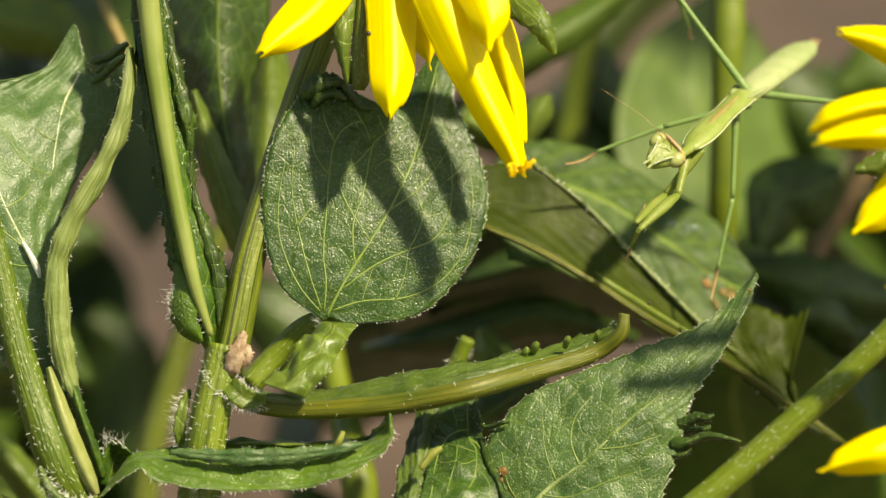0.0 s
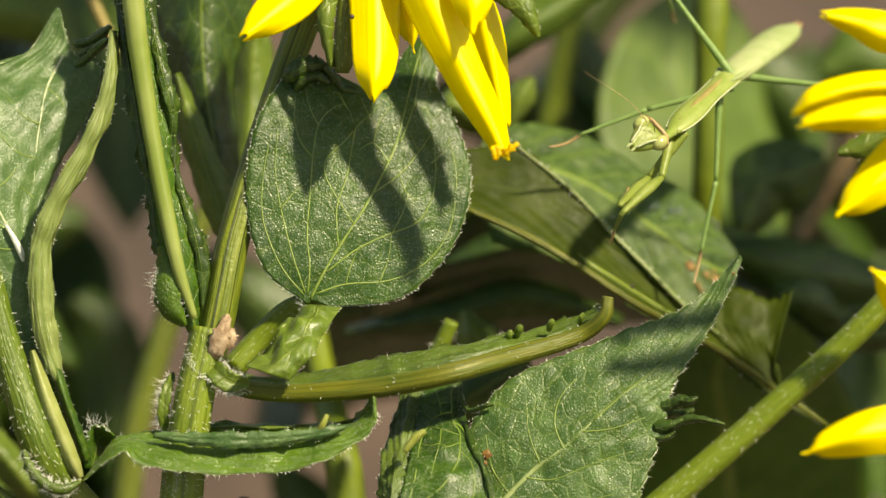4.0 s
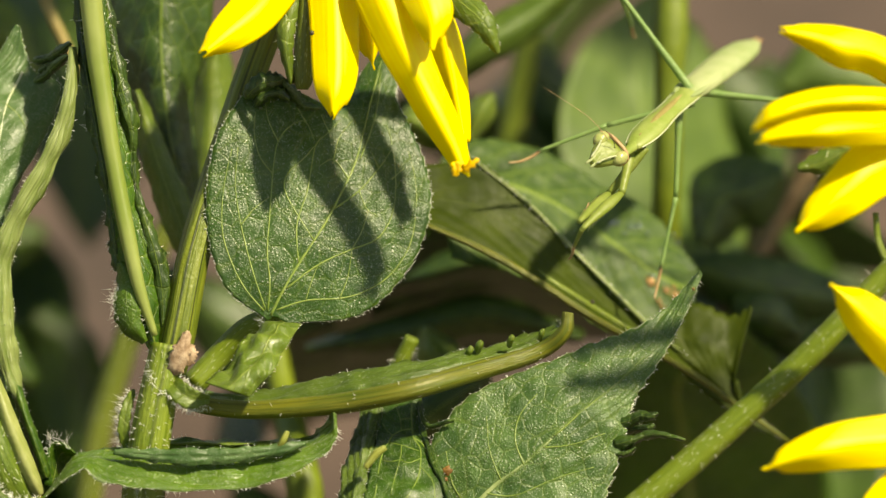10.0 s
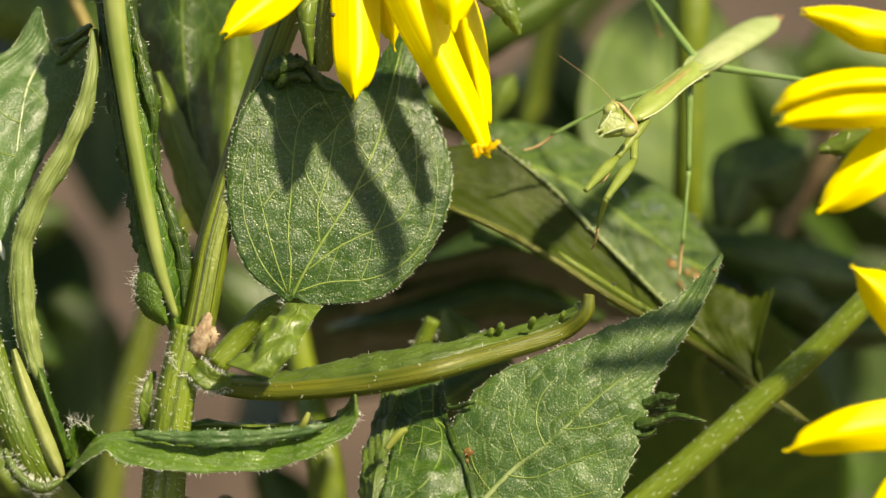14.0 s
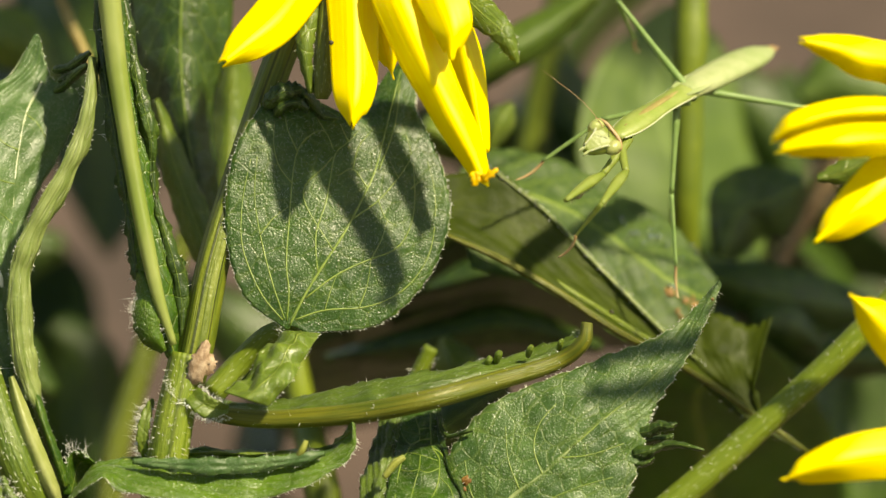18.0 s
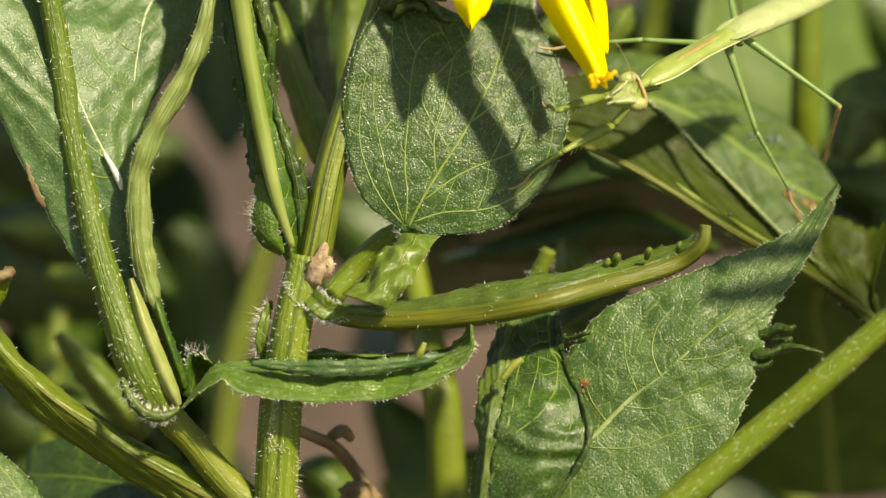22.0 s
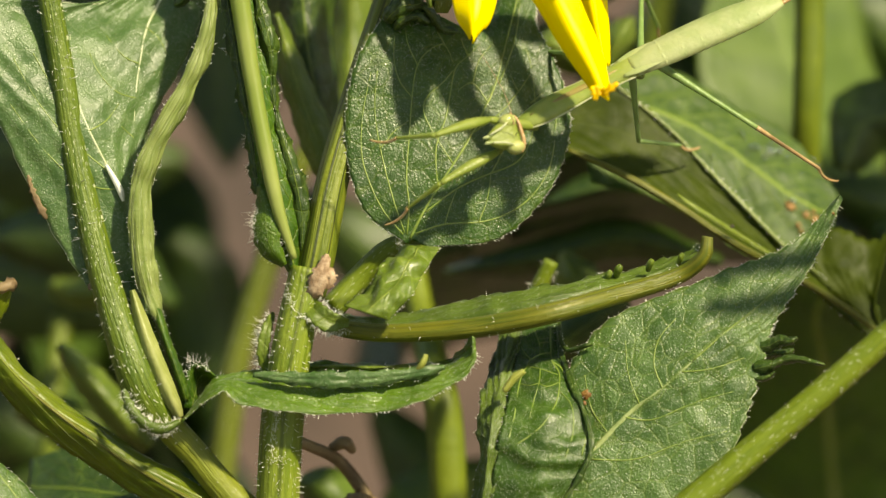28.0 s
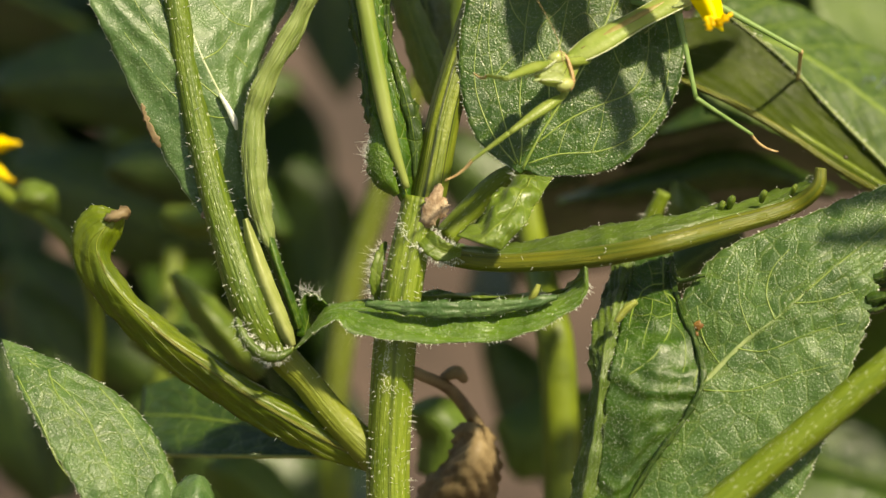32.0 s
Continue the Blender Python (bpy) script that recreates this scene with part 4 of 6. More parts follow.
BROAD = [[(690, 1170, -1), (785, 1020, -1), (856, 870, -1), (862, 790, -1), (940, 700, 0), (1110, 628, 1), (1250, 572, 3), (1334, 488, 5)],
         [(760, 1170, -6), (862, 985, -5), (950, 885, -4), (1025, 825, -4), (1110, 745, -3), (1195, 680, -1), (1268, 610, 2), (1339, 482, 4)],
         [(1050, 1170, -8), (1105, 1050, -7), (1160, 900, -5), (1196, 800, -3), (1210, 735, -2), (1225, 700, -1), (1290, 600, 2), (1343, 490, 4)]]
broad = leaf(plant, BROAD,
     LEAF_BROAD, "broad toothed green leaf with a pale midrib and curled pointed tip", rim=0.1, nu=140, nv=61, hairs=520, seed=61, crinkle=0.8, quilting=0.2, teeth=0.4, rib=0.0)
down(broad, 5200, 0.00025, 813)
veins(broad, [[(760, 1165), (862, 985), (950, 885), (988, 850), (1025, 824), (1080, 775)]], 6.5, RIB_MID, "pale midrib", 0.4)
veins(broad, [[(1080, 775), (1140, 722), (1195, 678), (1262, 612)], [(1025, 824), (1010, 780), (1020, 735), (1050, 700)], [(985, 852), (965, 800), (960, 740)], [(1060, 795), (1110, 790), (1170, 770)], [(960, 876), (1010, 880), (1080, 850), (1150, 830)], [(930, 905), (900, 860), (888, 800)], [(900, 950), (980, 950), (1060, 920), (1140, 900)]], 1.6, VEIN_SOFT)
for k, (u, v, r) in enumerate(((891, 838, 10), (886, 848, 6), (1325, 520, 3))):
    blot(broad, BROAD, u, v, r, 640 + k, RUST, "small rust-brown blemish")
for k, pts in enumerate(([(1188, 752, -2, 18), (1214, 748, -3, 7), (1232, 739, -4, 4), (1250, 740, -5, 3), (1264, 734, -5, 1)],
                         [(1186, 790, -3, 18), (1218, 782, -4, 7), (1240, 774, -4, 4), (1268, 772, -5, 2.5), (1312, 782, -6, 0.7)],
                         [(1196, 768, -2, 8), (1222, 762, -2, 4), (1244, 761, -2, 2.5), (1258, 755, -2, 0.7)],
                         [(1180, 808, -3, 8), (1206, 806, -4, 4), (1224, 795, -4, 1)])):
    leaf(plant, strip(pts, lift=1.2), LEAF_DARK_SHADE, "thin dark curled leaf tooth", nu=24, nv=7, hairs=50, seed=63 + k, rib=0.0, name="leaf_tooth")

# half-folded leaf behind, with a bright hairy rim
leaf(plant, [[(780, 300, 22), (880, 292, 22), (945, 288, 22), (1040, 366, 22), (1110, 440, 22), (1180, 511, 22), (1240, 571, 23), (1300, 621, 24), (1400, 711, 25), (1495, 782, 26)],
             [(780, 350, 20), (880, 356, 20), (955, 372, 20), (1040, 432, 20), (1115, 494, 21), (1184, 548, 22), (1242, 594, 23), (1300, 635, 24), (1400, 722, 25), (1496, 784, 26)],
             [(780, 385, 16), (870, 402, 16), (955, 440, 16), (1040, 490, 16), (1110, 538, 17), (1180, 583, 18), (1235, 611, 20), (1295, 650, 21), (1395, 734, 24), (1497, 788, 26)]],
     LEAF_THIN, "long half-folded yellow-green leaf with a bristly rim", nu=110, nv=23, hairs=320, seed=71, crinkle=0.5, rib=0.0)
stem(plant, [(850, 398, 14, 4), (950, 442, 14, 6), (1050, 500, 14, 6), (1150, 566, 15, 6), (1230, 610, 18, 6), (1330, 668, 21, 6), (1410, 725, 23, 5), (1495, 785, 25, 3)], KEEL, "pale ribbed leaf keel", name="keel", ridges=0.1)
stem(plant, [(945, 290, 21.6, 2), (1040, 367, 21.6, 2.6), (1110, 441, 21.6, 3), (1180, 512, 21.6, 3), (1240, 572, 22.6, 3), (1300, 622, 23.6, 2)], RIB, "pale bristly leaf rim", name="leaf_rim", n=50, ring=8, ridges=0.0, hairs=160, hair=0.0005, seed=72)
stem(plant, [(900, 420, 18, 5), (990, 450, 18, 6), (1090, 510, 18, 6), (1190, 572, 20, 5), (1260, 612, 22, 4)], STEM, "second rib of the leaf", name="side_rib", ridges=0.0)
leaf(plant, [[(1280, 545, 28), (1340, 540, 27), (1390, 562, 27), (1432, 545, 26)],
             [(1290, 590, 26), (1345, 615, 25), (1385, 640, 25), (1400, 690, 24)],
             [(1295, 622, 24), (1350, 670, 24), (1400, 715, 24), (1445, 742, 24)]],
     LEAF_THIN, "thin green outer half of the folded leaf", nu=40, nv=15, seed=73, crinkle=1.2, rib=0.0)
DEWY = [[(860, 330, 36), (900, 262, 40), (980, 248, 42), (1080, 278, 43), (1170, 330, 43), (1260, 385, 42), (1335, 480, 40)],
             [(880, 380, 33), (960, 330, 36), (1060, 350, 37), (1140, 400, 37), (1210, 455, 36), (1280, 500, 36), (1330, 520, 38)],
             [(900, 460, 29), (1000, 480, 29), (1080, 520, 29), (1150, 570, 30), (1210, 600, 31), (1270, 590, 33), (1325, 545, 37)]]
dewy = leaf(plant, DEWY,
     LEAF_SPOT, "dewy grey-green leaf with rusty spots", nu=70, nv=31, seed=79, crinkle=0.9, teeth=0.3, rib=0.0)
for k, (u, v, r) in enumerate(((1256, 505, 8), (1277, 518, 7), (1294, 530, 9), (1264, 532, 5), (1302, 545, 5), (1243, 500, 5), (1272, 548, 4), (1288, 512, 4))):
    blot(dewy, DEWY, u, v, r, 650 + k, RUST, "orange rust patch")

# lower left: tip-browned hooked leaf, hanging dark leaf, foremost pointed leaf
leaf(plant, [[(-128, 640, -1), (-190, 632, -1), (-222, 690, -1), (-195, 770, -1), (-95, 880, 0), (50, 985, 2), (190, 1058, 3), (310, 1100, 4)],
             [(-130, 648, -1), (-160, 662, -2.4), (-180, 705, -3), (-148, 772, -3), (-64, 854, -2.4), (72, 950, -0.6), (204, 1028, 1.4), (318, 1083, 3.3)],
             [(-130, 656, 0), (-140, 690, 0), (-156, 720, 0), (-118, 782, 0), (-42, 846, 1), (86, 932, 2), (218, 1008, 3), (325, 1068, 4)]],
     LEAF_ARCH, "arched yellow-green leaf with a hooked browned tip", nu=100, nv=21, hairs=120, seed=83, crinkle=0.6, rib=0.0)
stem(plant, [(-178, 712, -3.0, 2), (-148, 774, -3.0, 3), (-64, 856, -2.4, 3.5), (72, 952, -0.6, 4), (204, 1030, 1.4, 4.5), (318, 1085, 3.2, 4)], KEEL, "long furrow ridge of the leaf", name="ridge", n=50, ring=10, ridges=0.0, seed=86)
leaf(plant, strip([(-121, 634, -2, 3), (-130, 640, -3, 7), (-150, 648, -3.5, 5), (-165, 652, -3, 2)], lift=0.6), DRY, "browned torn leaf tip", nu=12, nv=7, teeth=0.6, rib=0.0, seed=85, name="dry_tip")
# shade on the blade and light on its lower rim come from colour
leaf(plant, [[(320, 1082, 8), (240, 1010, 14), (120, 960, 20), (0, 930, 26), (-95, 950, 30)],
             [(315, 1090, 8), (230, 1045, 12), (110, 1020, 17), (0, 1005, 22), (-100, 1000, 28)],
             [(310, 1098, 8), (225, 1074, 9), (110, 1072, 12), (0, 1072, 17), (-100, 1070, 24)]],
     LEAF_DARK_SHADE, "drooping leaf coloured dark for the shade on it", nu=50, nv=21, seed=89, crinkle=0.9, rib=0.0)
stem(plant, [(312, 1096, 7, 2), (225, 1075, 8, 3), (110, 1073, 11, 3.5), (0, 1073, 16, 3), (-100, 1071, 23, 2)], STEM_YELLOW, "yellow strip painted as the leaf's lit lower rim", name="leaf_rim", n=40, ring=8, ridges=0.0, seed=90)
pointed = leaf(plant, [[(-350, 866, -4), (-318, 950, -8), (-270, 1040, -11), (-215, 1130, -13), (-180, 1220, -14)],
             [(-349, 867, -4), (-280, 935, -7), (-215, 1020, -9), (-150, 1110, -11), (-110, 1220, -12)],
             [(-347, 867, -4), (-235, 915, -4), (-120, 985, -4), (-50, 1090, -6), (-20, 1220, -8)]],
     LEAF_BROAD, "pointed green leaf with silvery hairs", rim=0.1, nu=90, nv=35, quilting=0.1, hairs=220, seed=97, crinkle=0.7, rib=0.0)
down(pointed, 2600, 0.00026, 815)
veins(pointed, [[(-322, 933), (-276, 1023), (-241, 1114)], [(-307, 900), (-216, 977), (-175, 1053), (-145, 1123)], [(-175, 952), (-125, 1012), (-84, 1082)], [(-266, 922), (-246, 972), (-185, 1022)]], 2.0, VEIN_SOFT)
for k, (u, v, w) in enumerate(((-62, 1110, 42), (5, 1120, 44))):
    leaf(plant, strip([(u, v - 12, -6, 8), (u - 6, v + 10, -9, w * 0.6), (u - 18, v + 50, -10, w), (u - 34, v + 120, -8, w * 0.8)], lift=3.0), LEAF_GREY,
         "rounded young leaf", nu=30, nv=15, hairs=40, seed=101 + k, crinkle=0.5, rib=0.2)

# dried scar and the withered leaf low on the stalk
for k, pts in enumerate(([(432, 586, -2.6, 2), (426, 608, -3.2, 9), (418, 630, -3.3, 14), (411, 652, -3, 12), (408, 664, -2.4, 4)], [(438, 610, -2.4, 2), (436, 628, -2.8, 9), (430, 648, -2.8, 5)])):
    leaf(plant, strip(pts, lift=0.3), SCAR, "papery tan scar of a dropped leaf", nu=24, nv=11, crinkle=0.5, teeth=0.4, rib=0.0, seed=103 + k, thick=0.1, name="scar")
stem(plant, [(350, 905, 8, 9), (400, 926, 10, 10), (450, 950, 14, 11), (490, 1000, 16, 12), (510, 1040, 16, 14)], DRY, "withered brown leaf stalk", name="dry_stalk", n=30)
leaf(plant, [[(470, 1010, 16), (460, 1060, 17), (420, 1110, 20), (380, 1160, 22)],
             [(495, 1010, 11), (495, 1060, 9), (470, 1110, 10), (430, 1165, 14)],
             [(520, 1020, 16), (540, 1080, 16), (535, 1130, 17), (515, 1175, 20)]],
     DRY, "withered brown curled leaf", nu=40, nv=19, crinkle=1.5, teeth=0.4, rib=0.0, seed=107, name="dry_leaf")
stem(plant, [(440, 930, 14, 9), (462, 920, 13, 12), (478, 935, 14, 7)], DRY, "dry curled tendril", name="dry_tendril", n=16)

# unseen leaves added over the view to shade the leaves behind the plant
for k, (u, v, d, ln, wd, an, tp) in enumerate(((420, -700, 6, 52, 30, 20, 35), (700, -760, 8, 52, 32, 150, 35), (960, -900, 6, 50, 30, 40, 35))):
    loose_leaf(plant, u, v, d, ln, wd, an, tp, LEAF, 700 + k, "unseen leaf added over the plant for shade")

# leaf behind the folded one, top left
# the upright leaf's soft shade is put into the dark leaf colour
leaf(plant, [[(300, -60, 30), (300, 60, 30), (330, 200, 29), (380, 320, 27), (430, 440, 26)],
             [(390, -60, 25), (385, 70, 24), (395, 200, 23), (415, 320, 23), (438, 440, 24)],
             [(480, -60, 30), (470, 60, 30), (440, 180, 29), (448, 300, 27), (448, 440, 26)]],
     LEAF_DARK_SHADE, "upright leaf, soft shade put into its dark green", nu=50, nv=19, seed=109, crinkle=0.6, rib=0.0)
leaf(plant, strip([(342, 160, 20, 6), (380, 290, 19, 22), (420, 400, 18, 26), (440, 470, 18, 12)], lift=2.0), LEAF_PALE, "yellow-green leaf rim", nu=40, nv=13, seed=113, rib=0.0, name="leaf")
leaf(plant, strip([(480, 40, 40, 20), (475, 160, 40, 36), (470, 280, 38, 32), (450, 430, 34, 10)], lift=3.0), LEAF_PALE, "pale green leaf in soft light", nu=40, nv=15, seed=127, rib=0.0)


def flower(parent, centre, rays, label, bracts=(), cone=60.0, skin=None):
    """A yellow flower: domed centre, ray petals given as plan strips, green bracts."""
    c = at(*centre)
    r = cone / GRID * FOCUS
    verts, faces = [], []
    rng = np.random.default_rng(5)
    k, m = 14, 20
    axis = BASE.to_3x3() @ Vector((0, -0.5, 0.85))
    e1 = axis.cross(Vector((1, 0, 0))).normalized()
    e2 = axis.cross(e1)
    for i in range(k):
        for j in range(m):
            a, h = j * 2 * math.pi / m, i / (k - 1) * math.pi * 0.55
            q = r * (1 + rng.uniform(-0.06, 0.06))
            verts.append(c + e1 * math.cos(a) * math.sin(h) * q + e2 * math.sin(a) * math.sin(h) * q + axis * math.cos(h) * q * 0.8)
    for i in range(k - 1):
        for j in range(m):
            faces.append((i * m + j, (i + 1) * m + j, (i + 1) * m + (j + 1) % m, i * m + (j + 1) % m))
    head = mesh_part("flower_head", verts, faces, DISC, parent, label)
    for i, (pts, lift, side) in enumerate(rays):
        petal(head, pts, seed=i + 3, lift=lift, side=side, skin=skin)
    for i, pts in enumerate(bracts):
        # pale leaf material gives the bracts a sunlit look by colour
        leaf(head, strip(pts, lift=0.8), LEAF_PALE, "narrow hairy green bract", nu=36, nv=9, hairs=60, seed=131 + i, rib=0.0, teeth=0.15, name="bract")
    return head


flower(plant, (705, -170, -6), [
    ([(655, -130, -4, 30), (620, -70, -5, 42), (562, 8, -7, 46), (508, 58, -9, 36), (468, 90, -10, 13)], 2.0, (0, 0)),
    ([(690, -120, -4, 30), (690, -40, -5, 46), (692, 40, -7, 45), (694, 120, -9, 41), (692, 165, -10, 31), (690, 196, -10, 14)], 2.0, (0, 0)),
    ([(735, -120, -5, 30), (768, -30, -10, 46), (808, 70, -12, 44), (862, 180, -12, 32), (902, 260, -12, 21), (918, 298, -12, 12)], 2.0, (0, 0)),
    ([(790, -110, -9, 30), (840, -30, -13, 42), (865, 30, -15, 36), (866, 72, -15, 14)], 1.5, (0, 0)),
    ([(840, -60, -5, 20), (878, 40, -6, 26), (898, 120, -6, 25), (910, 190, -6, 20), (922, 250, -6, 10)], 2.0, (0, 0)),
    ([(700, -100, 0, 30), (738, 10, 0, 34), (752, 70, -1, 26), (758, 108, -1, 8)], 2.0, (0, 0)),
    # unseen petal above the view, added to shade the round leaf's upper end
    ([(750, -150, -7, 30), (840, -95, -8, 40), (930, -68, -9, 42), (990, -62, -9, 34), (1030, -60, -9, 10)], 2.0, (0, 0)),
], "large yellow flower with drooping ray petals", bracts=(
    [(640, -70, -2, 14), (612, 20, -3, 16), (606, 80, -4, 12), (616, 150, -3, 3)],
    [(850, -60, -4, 22), (915, 5, -8, 26), (958, 45, -10, 18), (982, 96, -9, 3)]))

# petal stub in the dull stem green
stem(plant, [(662, -110, -1, 16), (646, 0, -2, 17), (640, 80, -2, 18), (637, 140, -2, 17), (636, 160, -2, 10)], STEM_DULL, "dull olive petal stub", name="petal_stub", n=24, seed=129)
for k, pts in enumerate(([(904, 288, -12.6, 6), (908, 302, -12.6, 6), (905, 314, -12.4, 2)], [(918, 302, -12.6, 5), (934, 293, -13, 4), (947, 283, -13, 1.5)])):
    leaf(plant, strip(pts, lift=0.0), TIP, "orange-brown nicked petal tip", nu=16, nv=7, crinkle=0.5, teeth=0.4, rib=0.0, seed=690 + k, name="petal_tip")

stem(plant, [(650, 57, -9.4, 2), (652, 60, -9.6, 5), (654, 63, -9.4, 2)], DARK_THREAD, "tiny dark speck on a petal", name="speck", n=8, ring=8, ridges=0.0)
stem(plant, [(1145, 535, 17, 2), (1148, 537, 16.8, 4), (1151, 539, 17, 2)], DARK_THREAD, "tiny dark speck on the leaf", name="speck", n=8, ring=8, ridges=0.0)

# ---- the second plant: slanting stalk and two flowers ----
second = thing("coneflower_plant", foot(1100, 1300, -14), "yellow-flowered plant with a slanting green stalk", "plant")
stem(second, [(1720, 430, -15, 19), (1670, 490, -15, 20), (1560, 605, -15, 22), (1420, 735, -14, 23), (1260, 872, -14, 25), (1100, 1010, -14, 27), (950, 1135, -14, 28), (820, 1240, -14, 30)], STEM, "slanting flower stalk", seed=137, n=50, hairs=160, hair=0.0007)
root(second, 822, 1238, -18, 36, STEM)
flower(second, (1790, 190, -16), [
    ([(1790, 190, -18, 38), (1665, 109, -22, 36), (1594, 88, -24, 34), (1547, 71, -24, 23), (1496, 59, -24, 8)], 2.0, (0, 0)),
    ([(1780, 200, -20, 26), (1665, 182, -27, 23), (1547, 187, -29, 24), (1475, 206, -29, 20), (1442, 227, -28, 10)], 2.0, (0, 0)),
    ([(1780, 225, -18, 30), (1665, 230, -29, 29), (1571, 236, -33, 29), (1499, 243, -33, 23), (1456, 251, -32, 13)], 2.0, (0, 0)),
    ([(1760, 260, -18, 40), (1653, 298, -24, 52), (1593, 345, -26, 46), (1548, 382, -26, 29), (1523, 402, -26, 10)], 2.0, (0, 0)),
], "yellow flower with ray petals pointing sideways", bracts=([(1740, 230, -15, 20), (1620, 262, -14, 22), (1560, 290, -14, 20), (1512, 302, -14, 5)],))
flower(second, (1800, 740, -20), [
    ([(1770, 700, -22, 40), (1690, 620, -26, 50), (1620, 550, -28, 36), (1580, 515, -28, 12)], 2.0, (0, 0)),
    ([(1780, 770, -24, 40), (1660, 785, -28, 46), (1560, 800, -30, 38), (1490, 818, -30, 26), (1464, 830, -30, 10)], 2.0, (0, 0)),
    ([(1780, 810, -22, 40), (1700, 880, -26, 50), (1640, 940, -28, 40), (1600, 980, -28, 12)], 2.0, (0, 0)),
], "yellow flower low on the slanting stalk")
stem(second, [(1650, 380, -14, 5), (1655, 430, -14, 6), (1672, 470, -15, 7)], STEM, "thin side twig", name="twig", n=14)

# ---- plants behind, out of focus ----
back = thing("weedy_plant", foot(1280, 700, 60), "green garden plant with an upright stalk behind the flowers", "plant", "plants behind the flowers")
stem(back, [(1300, -300, 58, 26), (1292, -40, 56, 30), (1288, 60, 55, 34), (1284, 140, 55, 28), (1276, 420, 60, 28), (1268, 600, 95, 30), (1262, 1000, 150, 34)], STEM_FAR, "upright green stalk", seed=139, ridges=0.03)
root(back, 1262, 998, 150, 34, STEM_FAR)
leaf(back, [[(1395, 520, 84), (1330, 450, 82), (1190, 420, 80), (1110, 330, 82), (1090, 220, 86), (1130, 90, 94), (1230, 0, 104)],
            [(1400, 515, 88), (1350, 420, 90), (1290, 330, 92), (1250, 240, 94), (1230, 160, 98), (1235, 70, 102), (1255, -10, 106)],
            [(1410, 510, 94), (1420, 420, 100), (1420, 320, 104), (1390, 230, 106), (1370, 140, 108), (1340, 60, 110), (1280, 0, 108)]],
     LEAF_FAR, "broad pale leaf out of focus", nu=40, nv=19, seed=149, rib=0.0)
leaf(back, [[(1050, 1000, 110), (1085, 840, 100), (1130, 700, 85), (1230, 610, 70), (1390, 570, 62)],
            [(1330, 1040, 112), (1320, 900, 100), (1310, 780, 86), (1300, 680, 72), (1395, 590, 62)],
            [(1560, 1000, 112), (1570, 880, 100), (1545, 770, 86), (1490, 660, 70), (1420, 590, 62)]],
     LEAF, "wide green leaf in shade, with pale veins", nu=40, nv=21, seed=157, rib=0.4, crinkle=0.3)
# downward tilt and the dark material stand for the deep shade here
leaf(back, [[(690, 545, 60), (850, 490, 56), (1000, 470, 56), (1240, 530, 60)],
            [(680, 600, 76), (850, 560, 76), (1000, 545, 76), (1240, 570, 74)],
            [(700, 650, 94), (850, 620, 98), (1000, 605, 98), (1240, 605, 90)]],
     LEAF_DARK_SHADE, "drooping leaf tilted and coloured dark to stand for shade", nu=30, nv=13, seed=163, rib=0.0, crinkle=0.3)
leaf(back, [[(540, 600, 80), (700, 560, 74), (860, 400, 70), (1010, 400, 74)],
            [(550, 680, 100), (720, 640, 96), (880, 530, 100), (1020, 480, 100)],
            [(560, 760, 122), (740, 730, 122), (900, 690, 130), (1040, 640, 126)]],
     LEAF_DARK_SHADE, "drooping leaf tilted and coloured dark to stand for shade", nu=30, nv=13, seed=167, rib=0.0, crinkle=0.3)
for k, (pts, mat, lab) in enumerate((
        ([(800, 230, 45, 10), (830, 215, 44, 30), (865, 235, 44, 30), (890, 262, 45, 8)], LEAF_PALE, "small bright leaf out of focus"),
        ([(930, 255, 45, 6), (938, 225, 44, 22), (955, 195, 44, 24), (972, 168, 45, 5)], LEAF_PALE, "small bright leaf out of focus"),
        ([(850, 580, 40, 5), (868, 620, 38, 34), (890, 660, 38, 40), (920, 700, 40, 20)], LEAF_PALE, "bright green leaf tip out of focus"),
        ([(820, 770, 36, 20), (860, 735, 35, 45), (912, 700, 35, 40), (965, 668, 36, 15)], LEAF_DARK_SHADE, "dark leaf behind the torn leaf"),
        ([(880, 150, 60, 12), (960, 80, 58, 34), (1040, 30, 60, 30), (1120, -30, 62, 14)], LEAF_FAR, "slanting leaf out of focus"),
        ([(1395, 600, 70, 14), (1420, 560, 68, 40), (1470, 560, 68, 44), (1520, 600, 70, 16)], LEAF_DARK_SHADE, "dark leaf out of focus"),
        ([(1400, 600, 75, 10), (1480, 610, 74, 24), (1600, 620, 74, 30), (1720, 610, 75, 20)], LEAF_DARK_SHADE, "narrow dark leaf out of focus"),
        ([(1380, 560, 80, 14), (1440, 450, 80, 18), (1500, 350, 80, 18), (1560, 240, 80, 14)], DRY, "brown twig leaf out of focus"),
        ([(1345, 440, 66, 20), (1375, 360, 66, 62), (1430, 340, 66, 66), (1490, 310, 66, 20)], LEAF_DARK_SHADE, "dark round leaf out of focus"),
        ([(1480, 160, 110, 20), (1540, 130, 110, 60), (1620, 150, 110, 60), (1700, 170, 110, 20)], LEAF_FAR, "leaf out of focus"))):
    leaf(back, strip(pts, lift=3), mat, lab, nu=24, nv=11, seed=171 + k, rib=0.0)

